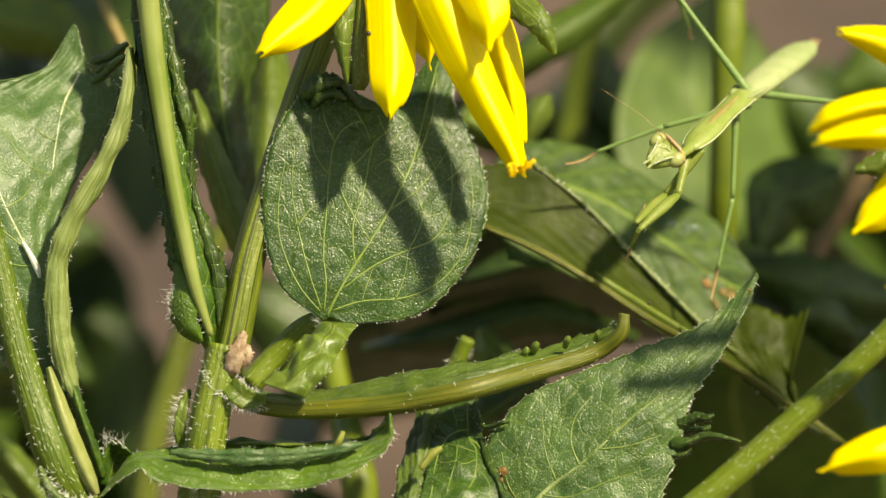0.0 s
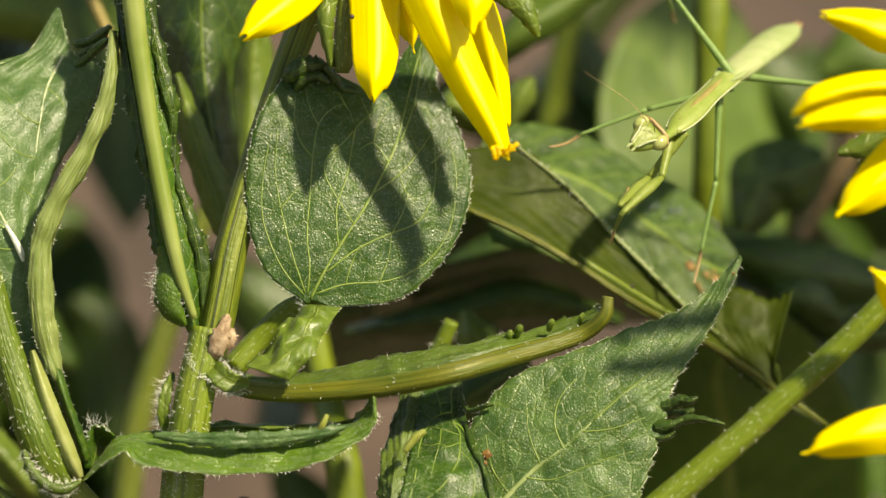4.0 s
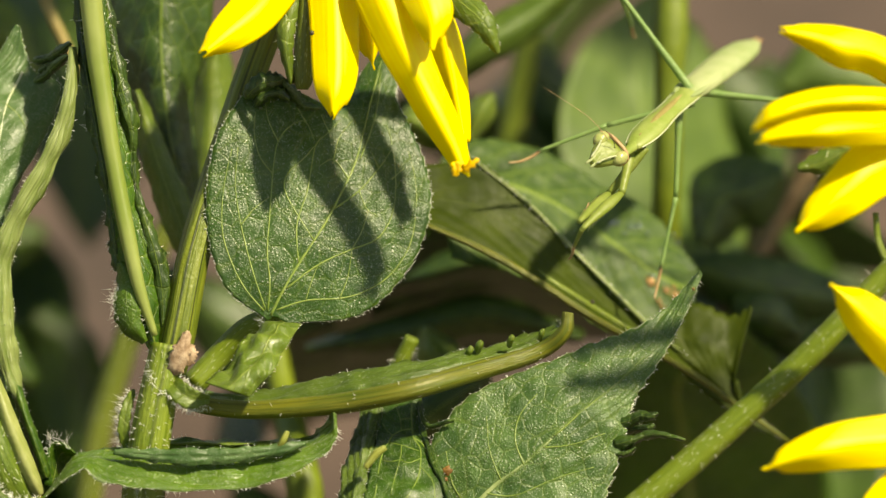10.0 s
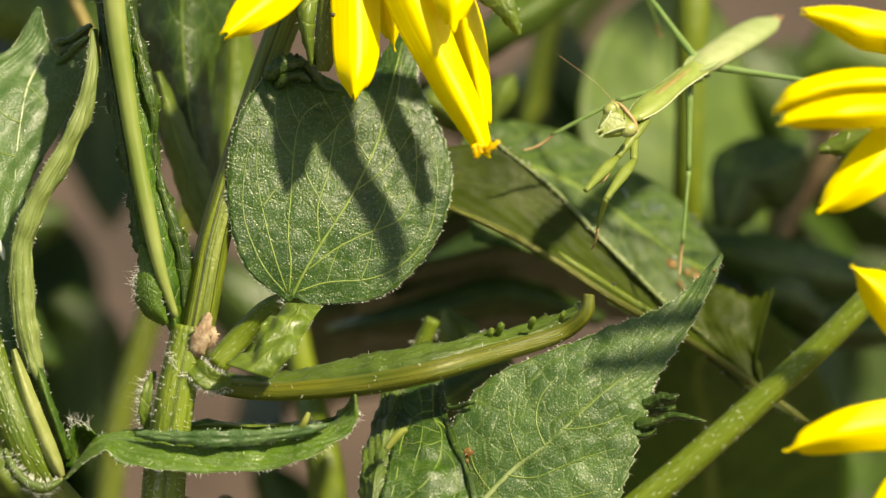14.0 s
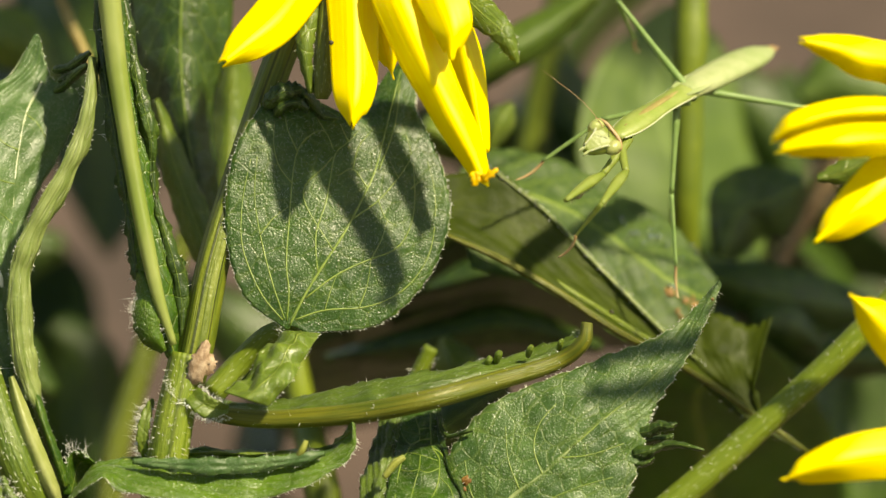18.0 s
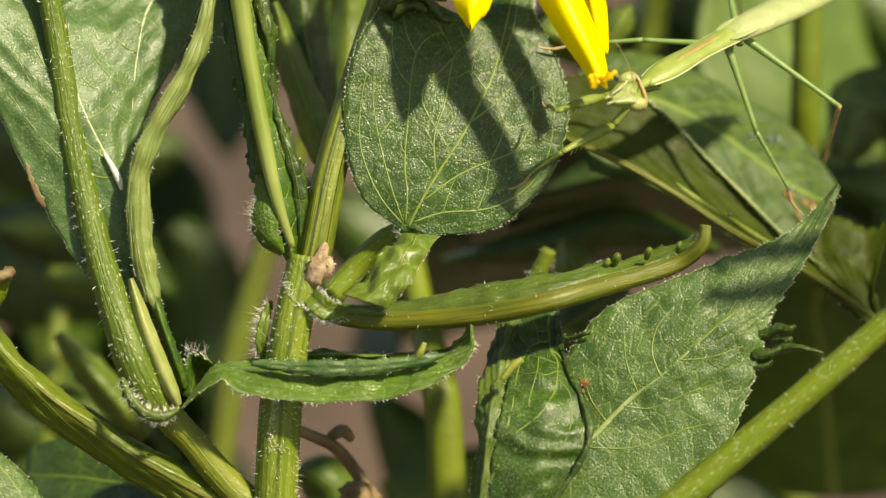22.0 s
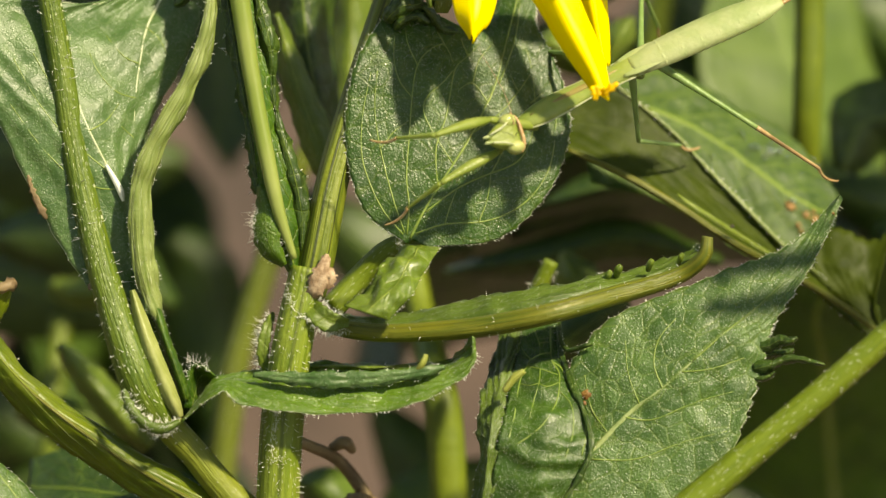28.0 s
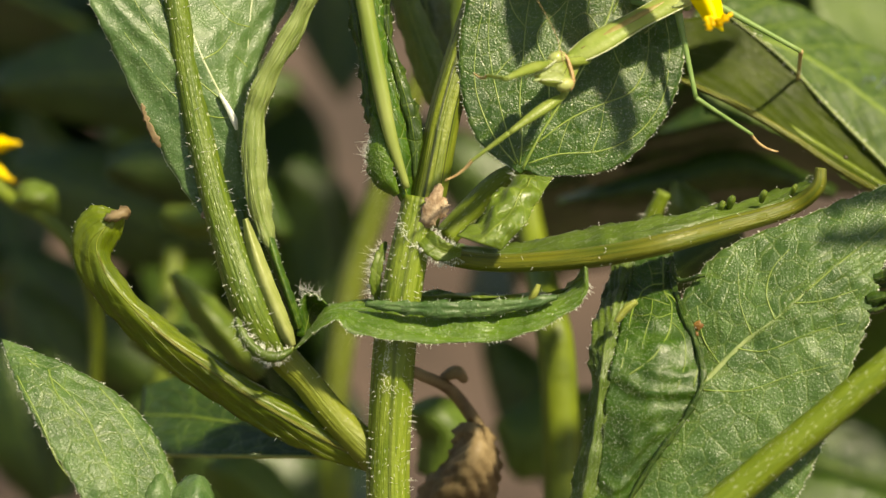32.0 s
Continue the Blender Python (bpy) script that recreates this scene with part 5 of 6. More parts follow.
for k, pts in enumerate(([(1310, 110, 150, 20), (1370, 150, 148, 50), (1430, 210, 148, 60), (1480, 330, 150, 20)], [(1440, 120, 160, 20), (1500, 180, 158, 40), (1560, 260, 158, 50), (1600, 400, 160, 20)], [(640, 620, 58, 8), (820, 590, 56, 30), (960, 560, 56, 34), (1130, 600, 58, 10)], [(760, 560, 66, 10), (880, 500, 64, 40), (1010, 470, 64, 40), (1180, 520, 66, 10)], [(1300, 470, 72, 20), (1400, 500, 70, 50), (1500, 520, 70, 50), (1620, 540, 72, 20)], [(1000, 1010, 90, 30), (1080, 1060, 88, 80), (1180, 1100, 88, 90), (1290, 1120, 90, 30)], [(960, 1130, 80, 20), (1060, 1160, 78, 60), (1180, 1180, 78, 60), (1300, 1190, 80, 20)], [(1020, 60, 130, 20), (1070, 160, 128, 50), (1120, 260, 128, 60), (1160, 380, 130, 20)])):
    leaf(back, strip(pts, lift=3), LEAF_DARK_SHADE, "dark leaf out of focus", nu=24, nv=11, seed=260 + k, rib=0.0)
# turned from the sun and coloured dark: shade put into pose and colour
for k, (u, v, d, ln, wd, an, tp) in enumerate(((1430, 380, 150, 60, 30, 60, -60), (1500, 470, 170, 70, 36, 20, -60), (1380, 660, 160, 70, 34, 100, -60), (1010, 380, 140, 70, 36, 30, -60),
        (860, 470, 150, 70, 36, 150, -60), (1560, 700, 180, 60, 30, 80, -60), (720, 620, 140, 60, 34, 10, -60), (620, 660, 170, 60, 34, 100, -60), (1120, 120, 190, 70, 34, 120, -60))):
    loose_leaf(back, u, v, d, ln, wd, an, tp, LEAF_DARK_SHADE, 300 + k, "leaf turned from the sun and coloured dark for shade")

rear = thing("weedy_plant", foot(640, 1000, 70), "green garden plant with pale stalks out of focus", "plant", "plants behind the flowers")
stem(rear, [(560, 500, 66, 22), (600, 700, 56, 26), (628, 820, 42, 33), (640, 900, 40, 34), (648, 1080, 40, 33), (650, 1200, 40, 32)], STEM_FAR, "bright green stalk", seed=181, ridges=0.03)
root(rear, 650, 1198, 40, 32, STEM_FAR)
stem(rear, [(420, 330, 80, 16), (350, 520, 80, 24), (300, 680, 80, 27), (265, 800, 80, 28), (240, 1000, 80, 28)], STEM_DULL, "pale stalk in soft light", seed=183, ridges=0.03)
root(rear, 240, 998, 80, 28, STEM_FAR)
stem(rear, [(1060, -60, 110, 24), (1030, 100, 110, 26), (1005, 240, 110, 28), (980, 500, 110, 28)], STEM_FAR, "stalk out of focus", seed=187, ridges=0.03)

side = thing("weedy_plant", foot(-100, 1000, 90), "leafy green plant low behind the flowers", "plant", "plants behind the flowers")
stem(side, [(-40, 700, 100, 20), (-60, 900, 95, 22), (-80, 1200, 95, 24)], STEM_FAR, "stalk out of focus", seed=191, ridges=0.03)
root(side, -80, 1198, 95, 24, STEM_FAR)
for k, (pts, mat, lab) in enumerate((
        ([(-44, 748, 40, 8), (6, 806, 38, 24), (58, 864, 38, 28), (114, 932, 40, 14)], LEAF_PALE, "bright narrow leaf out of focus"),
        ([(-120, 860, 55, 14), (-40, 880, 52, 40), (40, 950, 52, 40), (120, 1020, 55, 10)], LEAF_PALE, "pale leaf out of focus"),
        ([(-160, 560, 90, 20), (-60, 560, 90, 60), (60, 600, 90, 60), (160, 680, 92, 16)], LEAF_DARK_SHADE, "dark leaf out of focus"),
        ([(-360, 420, 110, 30), (-200, 400, 110, 80), (-40, 420, 110, 90), (120, 480, 110, 30)], LEAF_DARK_SHADE, "dark leaf out of focus"),
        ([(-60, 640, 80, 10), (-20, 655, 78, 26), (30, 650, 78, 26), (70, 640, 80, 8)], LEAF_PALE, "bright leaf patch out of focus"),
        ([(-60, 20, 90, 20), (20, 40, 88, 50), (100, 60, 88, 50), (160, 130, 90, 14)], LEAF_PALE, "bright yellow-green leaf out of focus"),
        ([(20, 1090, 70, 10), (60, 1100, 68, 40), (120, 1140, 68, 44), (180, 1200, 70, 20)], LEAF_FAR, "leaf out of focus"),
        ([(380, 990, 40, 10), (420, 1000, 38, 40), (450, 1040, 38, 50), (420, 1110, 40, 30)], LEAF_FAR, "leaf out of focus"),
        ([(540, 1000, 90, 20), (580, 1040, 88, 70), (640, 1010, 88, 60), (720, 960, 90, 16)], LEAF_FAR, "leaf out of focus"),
        ([(-330, 780, 120, 20), (-280, 860, 118, 60), (-240, 950, 118, 60), (-210, 1040, 120, 16)], LEAF_DARK_SHADE, "dark leaf out of focus"),
        ([(160, 560, 150, 30), (210, 620, 150, 60), (230, 740, 150, 70), (240, 900, 150, 30)], LEAF_DARK_SHADE, "dark leaf out of focus"))):
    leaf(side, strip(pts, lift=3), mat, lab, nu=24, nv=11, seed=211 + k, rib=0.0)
# the left side's shade, put into dark colour and a downward turn
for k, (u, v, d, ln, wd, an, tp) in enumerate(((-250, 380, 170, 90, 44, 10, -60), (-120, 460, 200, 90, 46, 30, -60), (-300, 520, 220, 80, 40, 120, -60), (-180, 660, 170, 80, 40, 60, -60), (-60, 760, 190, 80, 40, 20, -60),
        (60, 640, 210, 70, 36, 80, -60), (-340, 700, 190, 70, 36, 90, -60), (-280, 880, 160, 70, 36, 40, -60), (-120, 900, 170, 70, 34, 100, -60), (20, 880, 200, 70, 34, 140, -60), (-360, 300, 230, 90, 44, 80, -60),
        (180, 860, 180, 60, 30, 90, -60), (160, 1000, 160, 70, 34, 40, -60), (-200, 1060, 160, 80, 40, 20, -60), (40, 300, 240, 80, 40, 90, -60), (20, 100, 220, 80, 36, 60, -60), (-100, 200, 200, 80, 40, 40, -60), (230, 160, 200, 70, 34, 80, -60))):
    loose_leaf(side, u, v, d, ln, wd, an, tp, LEAF_DARK_SHADE, 330 + k, "leaf turned from the sun and coloured dark for shade")
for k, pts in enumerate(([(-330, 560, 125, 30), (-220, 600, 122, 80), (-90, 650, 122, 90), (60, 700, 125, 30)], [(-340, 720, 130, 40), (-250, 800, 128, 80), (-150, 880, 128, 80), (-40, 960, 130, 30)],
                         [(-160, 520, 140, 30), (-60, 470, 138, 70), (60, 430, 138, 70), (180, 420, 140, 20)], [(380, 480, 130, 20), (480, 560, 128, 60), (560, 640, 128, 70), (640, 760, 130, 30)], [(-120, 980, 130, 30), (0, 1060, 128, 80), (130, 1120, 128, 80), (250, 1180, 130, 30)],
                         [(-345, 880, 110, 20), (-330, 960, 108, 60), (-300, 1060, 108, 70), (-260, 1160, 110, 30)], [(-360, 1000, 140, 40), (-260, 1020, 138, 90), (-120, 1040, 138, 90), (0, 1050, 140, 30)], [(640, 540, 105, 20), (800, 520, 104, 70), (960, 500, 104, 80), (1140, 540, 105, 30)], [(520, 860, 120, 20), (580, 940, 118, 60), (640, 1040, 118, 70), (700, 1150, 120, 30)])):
    leaf(side, strip(pts, lift=3), LEAF_DARK_SHADE, "dark leaf out of focus", nu=24, nv=11, seed=240 + k, rib=0.0)
stem(side, [(150, -80, 50, 9), (190, 20, 48, 11), (222, 90, 46, 10), (236, 130, 44, 6)], TWIG, "tan twig out of focus", name="twig", n=20)

third = thing("coneflower_plant", foot(-360, 900, 60), "small yellow-flowered plant partly out of focus", "plant")
stem(third, [(-400, 540, 50, 12), (-340, 610, 48, 14), (-270, 650, 46, 14), (-210, 720, 46, 14), (-180, 840, 50, 15), (-190, 1100, 55, 16)], STEM_FAR, "thin arched stalk", seed=231, ridges=0.03)
root(third, -190, 1098, 55, 16, STEM_FAR)
# a yellow flower standing in shade, painted with the orange petal material
flower(third, (-446, 530, 50), [
    ([(-436, 530, 48, 14), (-396, 530, 46, 18), (-356, 520, 46, 16), (-330, 518, 46, 6)], 1.0, (0, 0)),
    ([(-436, 545, 50, 14), (-396, 555, 48, 18), (-366, 565, 48, 16), (-338, 580, 48, 5)], 1.0, (0, 0)),
], "yellow flower out of focus, shade put into orange petals", cone=30.0, skin=TIP)
leaf(third, strip([(-330, 630, 46, 6), (-305, 615, 44, 26), (-275, 620, 44, 28), (-255, 650, 46, 8)], lift=3), LEAF_PALE, "green bud leaf out of focus", nu=20, nv=11, seed=233, rib=0.0)


# ---- unseen leaves added over the view, only to shade what lies behind ----
canopy = random.Random(7)
for k in range(64):
    d = 60 + canopy.random() ** 0.8 * 420
    loose_leaf((back, rear, side)[k % 3], canopy.uniform(-200, 3600), -1150 - canopy.random() * 900 - d * 0.6, d, canopy.uniform(70, 110), canopy.uniform(34, 50), canopy.uniform(0, 180), canopy.uniform(50, 80), LEAF_FAR, 400 + k, "upper leaf of a tall plant")

def sunward(u, v, d, far):
    """The plan place that lies far (mm) towards the sun from another."""
    p = BASE.inverted() @ (at(u, v, d) - beam * far / 1000)
    return 784 + p.x / p.y * GRID, 441 - p.z / p.y * GRID, (p.y - FOCUS) * 1000


# more unseen leaves, each added sunward of a background place to darken it
for k, (u, v, d, far, ln, wd) in enumerate(((225, 230, 188, 240, 70, 40), (245, 400, 182, 250, 70, 40), (255, 600, 152, 230, 70, 44), (190, 690, 150, 240, 60, 40), (1440, 330, 67, 150, 40, 26),
                                            (1390, 480, 70, 160, 44, 24), (1500, 530, 70, 170, 44, 28), (1070, 120, 128, 200, 50, 30), (-280, 420, 110, 200, 60, 40))):
    q = sunward(u, v, d, far)
    loose_leaf(back if u > 900 else side, *q, ln, wd, 30 + 40 * k, 55, LEAF_FAR, 480 + k, "upper leaf of a tall plant")

# ---- dew on the spotted leaf ----
def dew(u, v, d, r, k):
    verts, faces = [], []
    c = Vector(on_sheet(DEWY, u, v)[0]) + BASE.to_3x3() @ Vector((0, -0.0004, 0))
    rr = r / GRID * FOCUS
    for i in range(7):
        for j in range(10):
            a, h = j * 0.62832, i / 6 * math.pi
            verts.append(c + BASE.to_3x3() @ Vector((math.cos(a) * math.sin(h) * rr, -math.cos(h) * rr * 0.7, math.sin(a) * math.sin(h) * rr)))
    for i in range(6):
        for j in range(10):
            faces.append((i * 10 + j, i * 10 + (j + 1) % 10, (i + 1) * 10 + (j + 1) % 10, (i + 1) * 10 + j))
    ob = mesh_part("dew_drop", verts, faces, DEW, None, "clear round dew drop on a leaf", origin=c)
    tagged(ob, category="drop", group="dew on the spotted leaf")
    return ob


for n_drop, (u_drop, v_drop, r_drop) in enumerate(((1212, 405, 7), (1226, 408, 8), (1196, 402, 6), (1182, 395, 6), (1254, 497, 8), (1218, 395, 5), (1204, 412, 5), (1230, 385, 3), (1290, 420, 4), (1300, 436, 3), (1170, 380, 3), (1240, 415, 4), (1248, 429, 3), (1167, 375, 4), (1110, 417, 3), (1174, 412, 3.5), (1186, 388, 3), (1236, 400, 3), (1208, 392, 3), (1270, 440, 3), (1150, 400, 2.5), (1138, 372, 2.5), (1299, 427, 4))):
    dew(u_drop, v_drop, 35.0, r_drop, n_drop)


# ---- the mantis ----
MOMENTS = [0, 11.5, 12, 13.5, 16, 16.5, 17, 17.5, 18, 18.5, 19, 19.5, 20, 20.5, 21, 21.5, 22.5, 23.5, 24, 25.5, 27.5, 28, 29, 30.5, 31.5, 32]
NECK = [(1222, 268), (1222, 268), (1186, 249), (1186, 249), (1190, 251), (1171, 242), (1185, 248), (1130, 220), (1158, 231), (1165, 236), (1111, 215), (1113, 204), (1085, 210), (1040, 237), (1062, 230), (1001, 307), (1000, 311), (970, 315), (952, 310), (942, 319), (774, 360), (773, 364), (730, 376), (686, 383), (662, 393), (663, 371)]
TAIL = [(1440, 83), (1440, 83), (1437, 75), (1437, 75), (1444, 78), (1425, 70), (1440, 77), (1402, 59), (1432, 78), (1441, 90), (1388, 77), (1386, 80), (1395, 88), (1350, 122), (1357, 115), (1332, 142), (1335, 145), (1335, 133), (1332, 120), (1307, 133), (1244, 148), (1238, 144), (1192, 155), (1125, 146), (1096, 161), (1098, 145)]
EYE_A = [(1155, 255), (1155, 255), (1134, 232), (1134, 232), (1136, 231), (1116, 222), (1130, 228), (1077, 200), (1109, 211), (1120, 214), (1069, 193), (1066, 181), (1033, 187), (985, 212), (1007, 210), (956, 292), (950, 296), (920, 303), (902, 300), (892, 294), (741, 345), (738, 346), (695, 359), (648, 363), (632, 368), (625, 359)]
EYE_B = [(1190, 292), (1190, 292), (1169, 274), (1169, 274), (1173, 276), (1154, 267), (1168, 273), (1120, 243), (1146, 257), (1152, 263), (1096, 245), (1103, 234), (1069, 242), (1020, 267), (1047, 265), (976, 352), (980, 356), (950, 360), (932, 355), (917, 354), (759, 405), (758, 408), (717, 421), (676, 426), (652, 431), (644, 421)]
CHIN = [(1148, 302), (1148, 302), (1122, 284), (1122, 284), (1125, 284), (1106, 275), (1120, 281), (1068, 255), (1095, 264), (1101, 265), (1046, 242), (1051, 234), (1016, 242), (968, 265), (992, 265), (919, 337), (930, 336), (893, 343), (872, 340), (867, 339), (714, 395), (713, 391), (667, 406), (628, 408), (602, 418), (599, 406)]
A_KNEE = [(1190, -20), (1190, -20), (1192, -12), (1200, 12), (1182, -12), (1179, -17), (1175, -22), (1150, -35), (1159, -15), (1168, 5), (1176, 25), (1193, 54), (1180, 73), (1155, 87), (1167, 80), (1137, 82), (1135, 116), (1119, 112), (1112, 110), (1107, 103), (1004, 120), (988, 116), (937, 100), (895, 117), (866, 132), (853, 120)]
B_KNEE = [(1560, 190), (1560, 190), (1555, 189), (1539, 186), (1540, 184), (1540, 184), (1540, 184), (1495, 174), (1497, 177), (1499, 180), (1501, 184), (1513, 183), (1495, 203), (1470, 228), (1422, 245), (1346, 352), (1355, 355), (1333, 362), (1322, 365), (1307, 363), (1239, 400), (1243, 396), (1207, 400), (1126, 366), (1057, 341), (1068, 350)]
B_FOOT = [(1580, 260), (1580, 260), (1579, 260), (1574, 260), (1567, 259), (1566, 259), (1565, 259), (1558, 258), (1550, 257), (1543, 256), (1536, 256), (1518, 269), (1499, 283), (1481, 297), (1462, 310), (1311, 397), (1325, 455), (1320, 452), (1317, 450), (1302, 458), (1299, 440), (1303, 436), (1267, 430), (1206, 401), (1047, 381), (1064, 390)]
C_KNEE = [(0, 1295, 380), (11.5, 1295, 380), (12, 1292, 379), (13.5, 1282, 377), (16, 1280, 378), (16.5, 1280, 378), (17, 1280, 378), (17.5, 1255, 366), (18, 1252, 367), (18.5, 1249, 369), (19, 1246, 370), (19.5, 1245, 375), (20, 1234, 388), (20.5, 1217, 407), (21, 1232, 405), (21.5, 1206, 442), (22.5, 1196, 380), (23, 1104, 346), (23.5, 1031, 433), (24, 937, 440), (24.5, 1021, 367), (25.0, 1026, 364), (25.5, 1051, 348), (27.5, 984, 388), (28, 983, 386), (29, 982, 425), (30.5, 996, 437), (31.5, 992, 436), (32, 887, 448)]  # with its own seconds
C_FOOT = [(0, 1265, 497), (11.5, 1265, 497), (12, 1265, 497), (13.5, 1267, 497), (16, 1269, 498), (16.5, 1269, 498), (17, 1269, 498), (17.5, 1267, 498), (18, 1265, 497), (18.5, 1263, 496), (19, 1261, 495), (19.5, 1260, 496), (20, 1259, 498), (20.5, 1258, 497), (21, 1257, 495), (21.5, 1246, 497), (22.5, 1257, 488), (23, 1098, 363), (23.5, 1002, 518), (24, 887, 493), (24.5, 900, 517), (25.0, 1016, 419), (25.5, 1041, 388), (27.5, 1064, 395), (28, 1058, 394), (29, 1057, 405), (30.5, 1071, 401), (31.5, 1062, 406), (32, 984, 498)]  # with its own seconds
D_KNEE = [(1095, 245), (1095, 245), (1090, 243), (1074, 236), (1071, 234), (1070, 234), (1070, 233), (1040, 215), (1034, 217), (1027, 218), (1021, 220), (1018, 214), (995, 217), (950, 237), (982, 228), (941, 242), (980, 211), (978, 204), (977, 200), (967, 194), (879, 235), (863, 231), (827, 255), (765, 248), (757, 277), (753, 261)]
D_FOOT = [(1000, 290), (1000, 290), (997, 293), (989, 301), (986, 299), (985, 299), (985, 298), (1010, 275), (1009, 282), (1007, 288), (1006, 295), (998, 274), (989, 252), (976, 256), (962, 260), (871, 252), (845, 221), (849, 220), (852, 220), (857, 214), (814, 235), (798, 226), (792, 225), (705, 243), (687, 247), (683, 241)]
P_HIP = [(1200, 345), (1200, 345), (1184, 320), (1184, 320), (1187, 317), (1168, 308), (1182, 313), (1145, 278), (1174, 289), (1183, 294), (1130, 273), (1125, 262), (1072, 270), (1019, 300), (1042, 298), (951, 374), (930, 388), (913, 384), (902, 375), (892, 374), (734, 402), (733, 406), (697, 426), (651, 428), (639, 451), (649, 431)]
P_KNEE = [(1130, 408), (1130, 408), (1134, 387), (1134, 387), (1141, 383), (1122, 373), (1137, 378), (1105, 340), (1131, 345), (1137, 344), (1081, 317), (1083, 289), (1002, 304), (919, 347), (942, 350), (856, 422), (845, 431), (818, 435), (802, 430), (787, 439), (619, 465), (633, 461), (587, 496), (566, 478), (557, 503), (554, 496)]
P_FOOT = [(1115, 440), (1115, 440), (1119, 442), (1119, 442), (1121, 432), (1122, 430), (1122, 428), (1093, 415), (1084, 403), (1075, 392), (1066, 380), (1053, 374), (956, 352), (884, 387), (905, 390), (793, 467), (792, 466), (762, 475), (747, 480), (732, 484), (574, 505), (573, 506), (539, 526), (501, 533), (488, 548), (479, 552)]
Q_HIP = [(1178, 345), (1178, 345), (1154, 314), (1154, 314), (1156, 312), (1136, 302), (1150, 308), (1105, 285), (1133, 293), (1140, 294), (1086, 270), (1083, 252), (1044, 254), (979, 275), (987, 275), (921, 330), (927, 326), (893, 337), (874, 335), (857, 341), (714, 350), (718, 348), (675, 363), (631, 370), (617, 385), (621, 373)]
Q_KNEE = [(1125, 395), (1125, 395), (1099, 372), (1099, 372), (1101, 371), (1081, 362), (1095, 368), (1040, 335), (1067, 339), (1074, 335), (1019, 307), (1018, 262), (964, 270), (849, 285), (877, 305), (841, 352), (845, 356), (811, 363), (792, 360), (772, 369), (634, 375), (623, 376), (597, 389), (571, 398), (547, 411), (549, 400)]
Q_FOOT = [(1135, 375), (1135, 375), (1124, 354), (1124, 354), (1126, 352), (1106, 342), (1120, 348), (1065, 315), (1086, 331), (1087, 341), (1026, 325), (998, 274), (939, 287), (809, 297), (840, 327), (826, 347), (827, 341), (802, 348), (787, 345), (787, 359), (559, 380), (553, 381), (547, 396), (531, 398), (527, 403), (514, 394)]


def flat(u, v, d=0.0):
    """A plan place in millimetres before the camera: right, away, up."""
    s = (FOCUS * 1000 + d) / GRID
    return np.array([(u - 784) * s, FOCUS * 1000 + d, (441 - v) * s])


def follow(table, t):
    if len(table[0]) == 3:
        return [float(np.interp(t, [r[0] for r in table], [r[k] for r in table])) for k in (1, 2)]
    return [float(np.interp(t, MOMENTS, [r[k] for r in table])) for k in (0, 1)]


def reach(start, target, length, away):
    """The end of a limb of fixed length from start, seen at a plan place; what is foreshortened goes away from (or towards) the camera."""
    ray = flat(*target)
    ray = ray / np.linalg.norm(ray)
    along = ray @ start
    gap = length ** 2 - (start @ start - along ** 2)
    if gap <= 0.0:
        p = ray * along - start
        return start + p * (length / np.linalg.norm(p))
    return ray * (along + math.copysign(math.sqrt(gap), away))


def turned(origin, along, up):
    """A pose at origin (mm before the camera) with x along and z near up, in the world."""
    x = along / np.linalg.norm(along)
    y = np.cross(up, x)
    y /= np.linalg.norm(y)
    z = np.cross(x, y)
    m = Matrix((x, y, z)).transposed().to_4x4()
    m.translation = Vector(origin) / 1000
    return BASE @ m


def limb(name, parent, length, radii, material, flatten=1.0, label="", bend=0.0, ring=10, n=14, start=0.0, bow=0.0):
    """A tapering limb along +x from start to length (mm), in its own space; bow: mm by which the whole body arches."""
    xs = np.linspace(start, length, n)
    rs = glide(np.array(radii, dtype=float)[:, None], n)[:, 0]
    verts, faces = [], []
    for x, r in zip(xs, rs):
        f = (x - start) / max(length - start, 1e-6)
        arch = bow * 4 * (x / 39.3) * (1 - x / 39.3)
        for j in range(ring):
            a = j * 2 * math.pi / ring
            verts.append((x / 1000, r * math.cos(a) / 1000, (r * flatten * math.sin(a) + bend * 4 * f * (1 - f) + arch) / 1000))
    for i in range(n - 1):
        for j in range(ring):
            k = (j + 1) % ring
            faces.append((i * ring + j, i * ring + k, (i + 1) * ring + k, (i + 1) * ring + j))
    faces.append(tuple(range(ring - 1, -1, -1)))
    faces.append(tuple((n - 1) * ring + j for j in range(ring)))
    return mesh_part(name, verts, faces, material, parent, label)


def ball(name, parent, centre, size, material, label=""):
    verts, faces = [], []
    for i in range(9):
        for j in range(14):
            a, h = j * 2 * math.pi / 14, i / 8 * math.pi
            verts.append(((centre[0] + size[0] * math.cos(a) * math.sin(h)) / 1000, (centre[1] + size[1] * math.sin(a) * math.sin(h)) / 1000, (centre[2] + size[2] * math.cos(h)) / 1000))
    for i in range(8):
        for j in range(14):
            faces.append((i * 14 + j, (i + 1) * 14 + j, (i + 1) * 14 + (j + 1) % 14, i * 14 + (j + 1) % 14))
    return mesh_part(name, verts, faces, material, parent, label)


BODY = 39.3
mantis = new("praying_mantis")
mantis.empty_display_size = 0.01
tagged(mantis, "young pale green praying mantis walking over the leaves", "insect")
limb("pronotum", mantis, 17.5, (1.0, 1.75, 2.0, 1.85, 1.65, 1.65, 1.75, 1.95), INSECT, 0.48, "long green neck shield", n=26, bow=1.0)
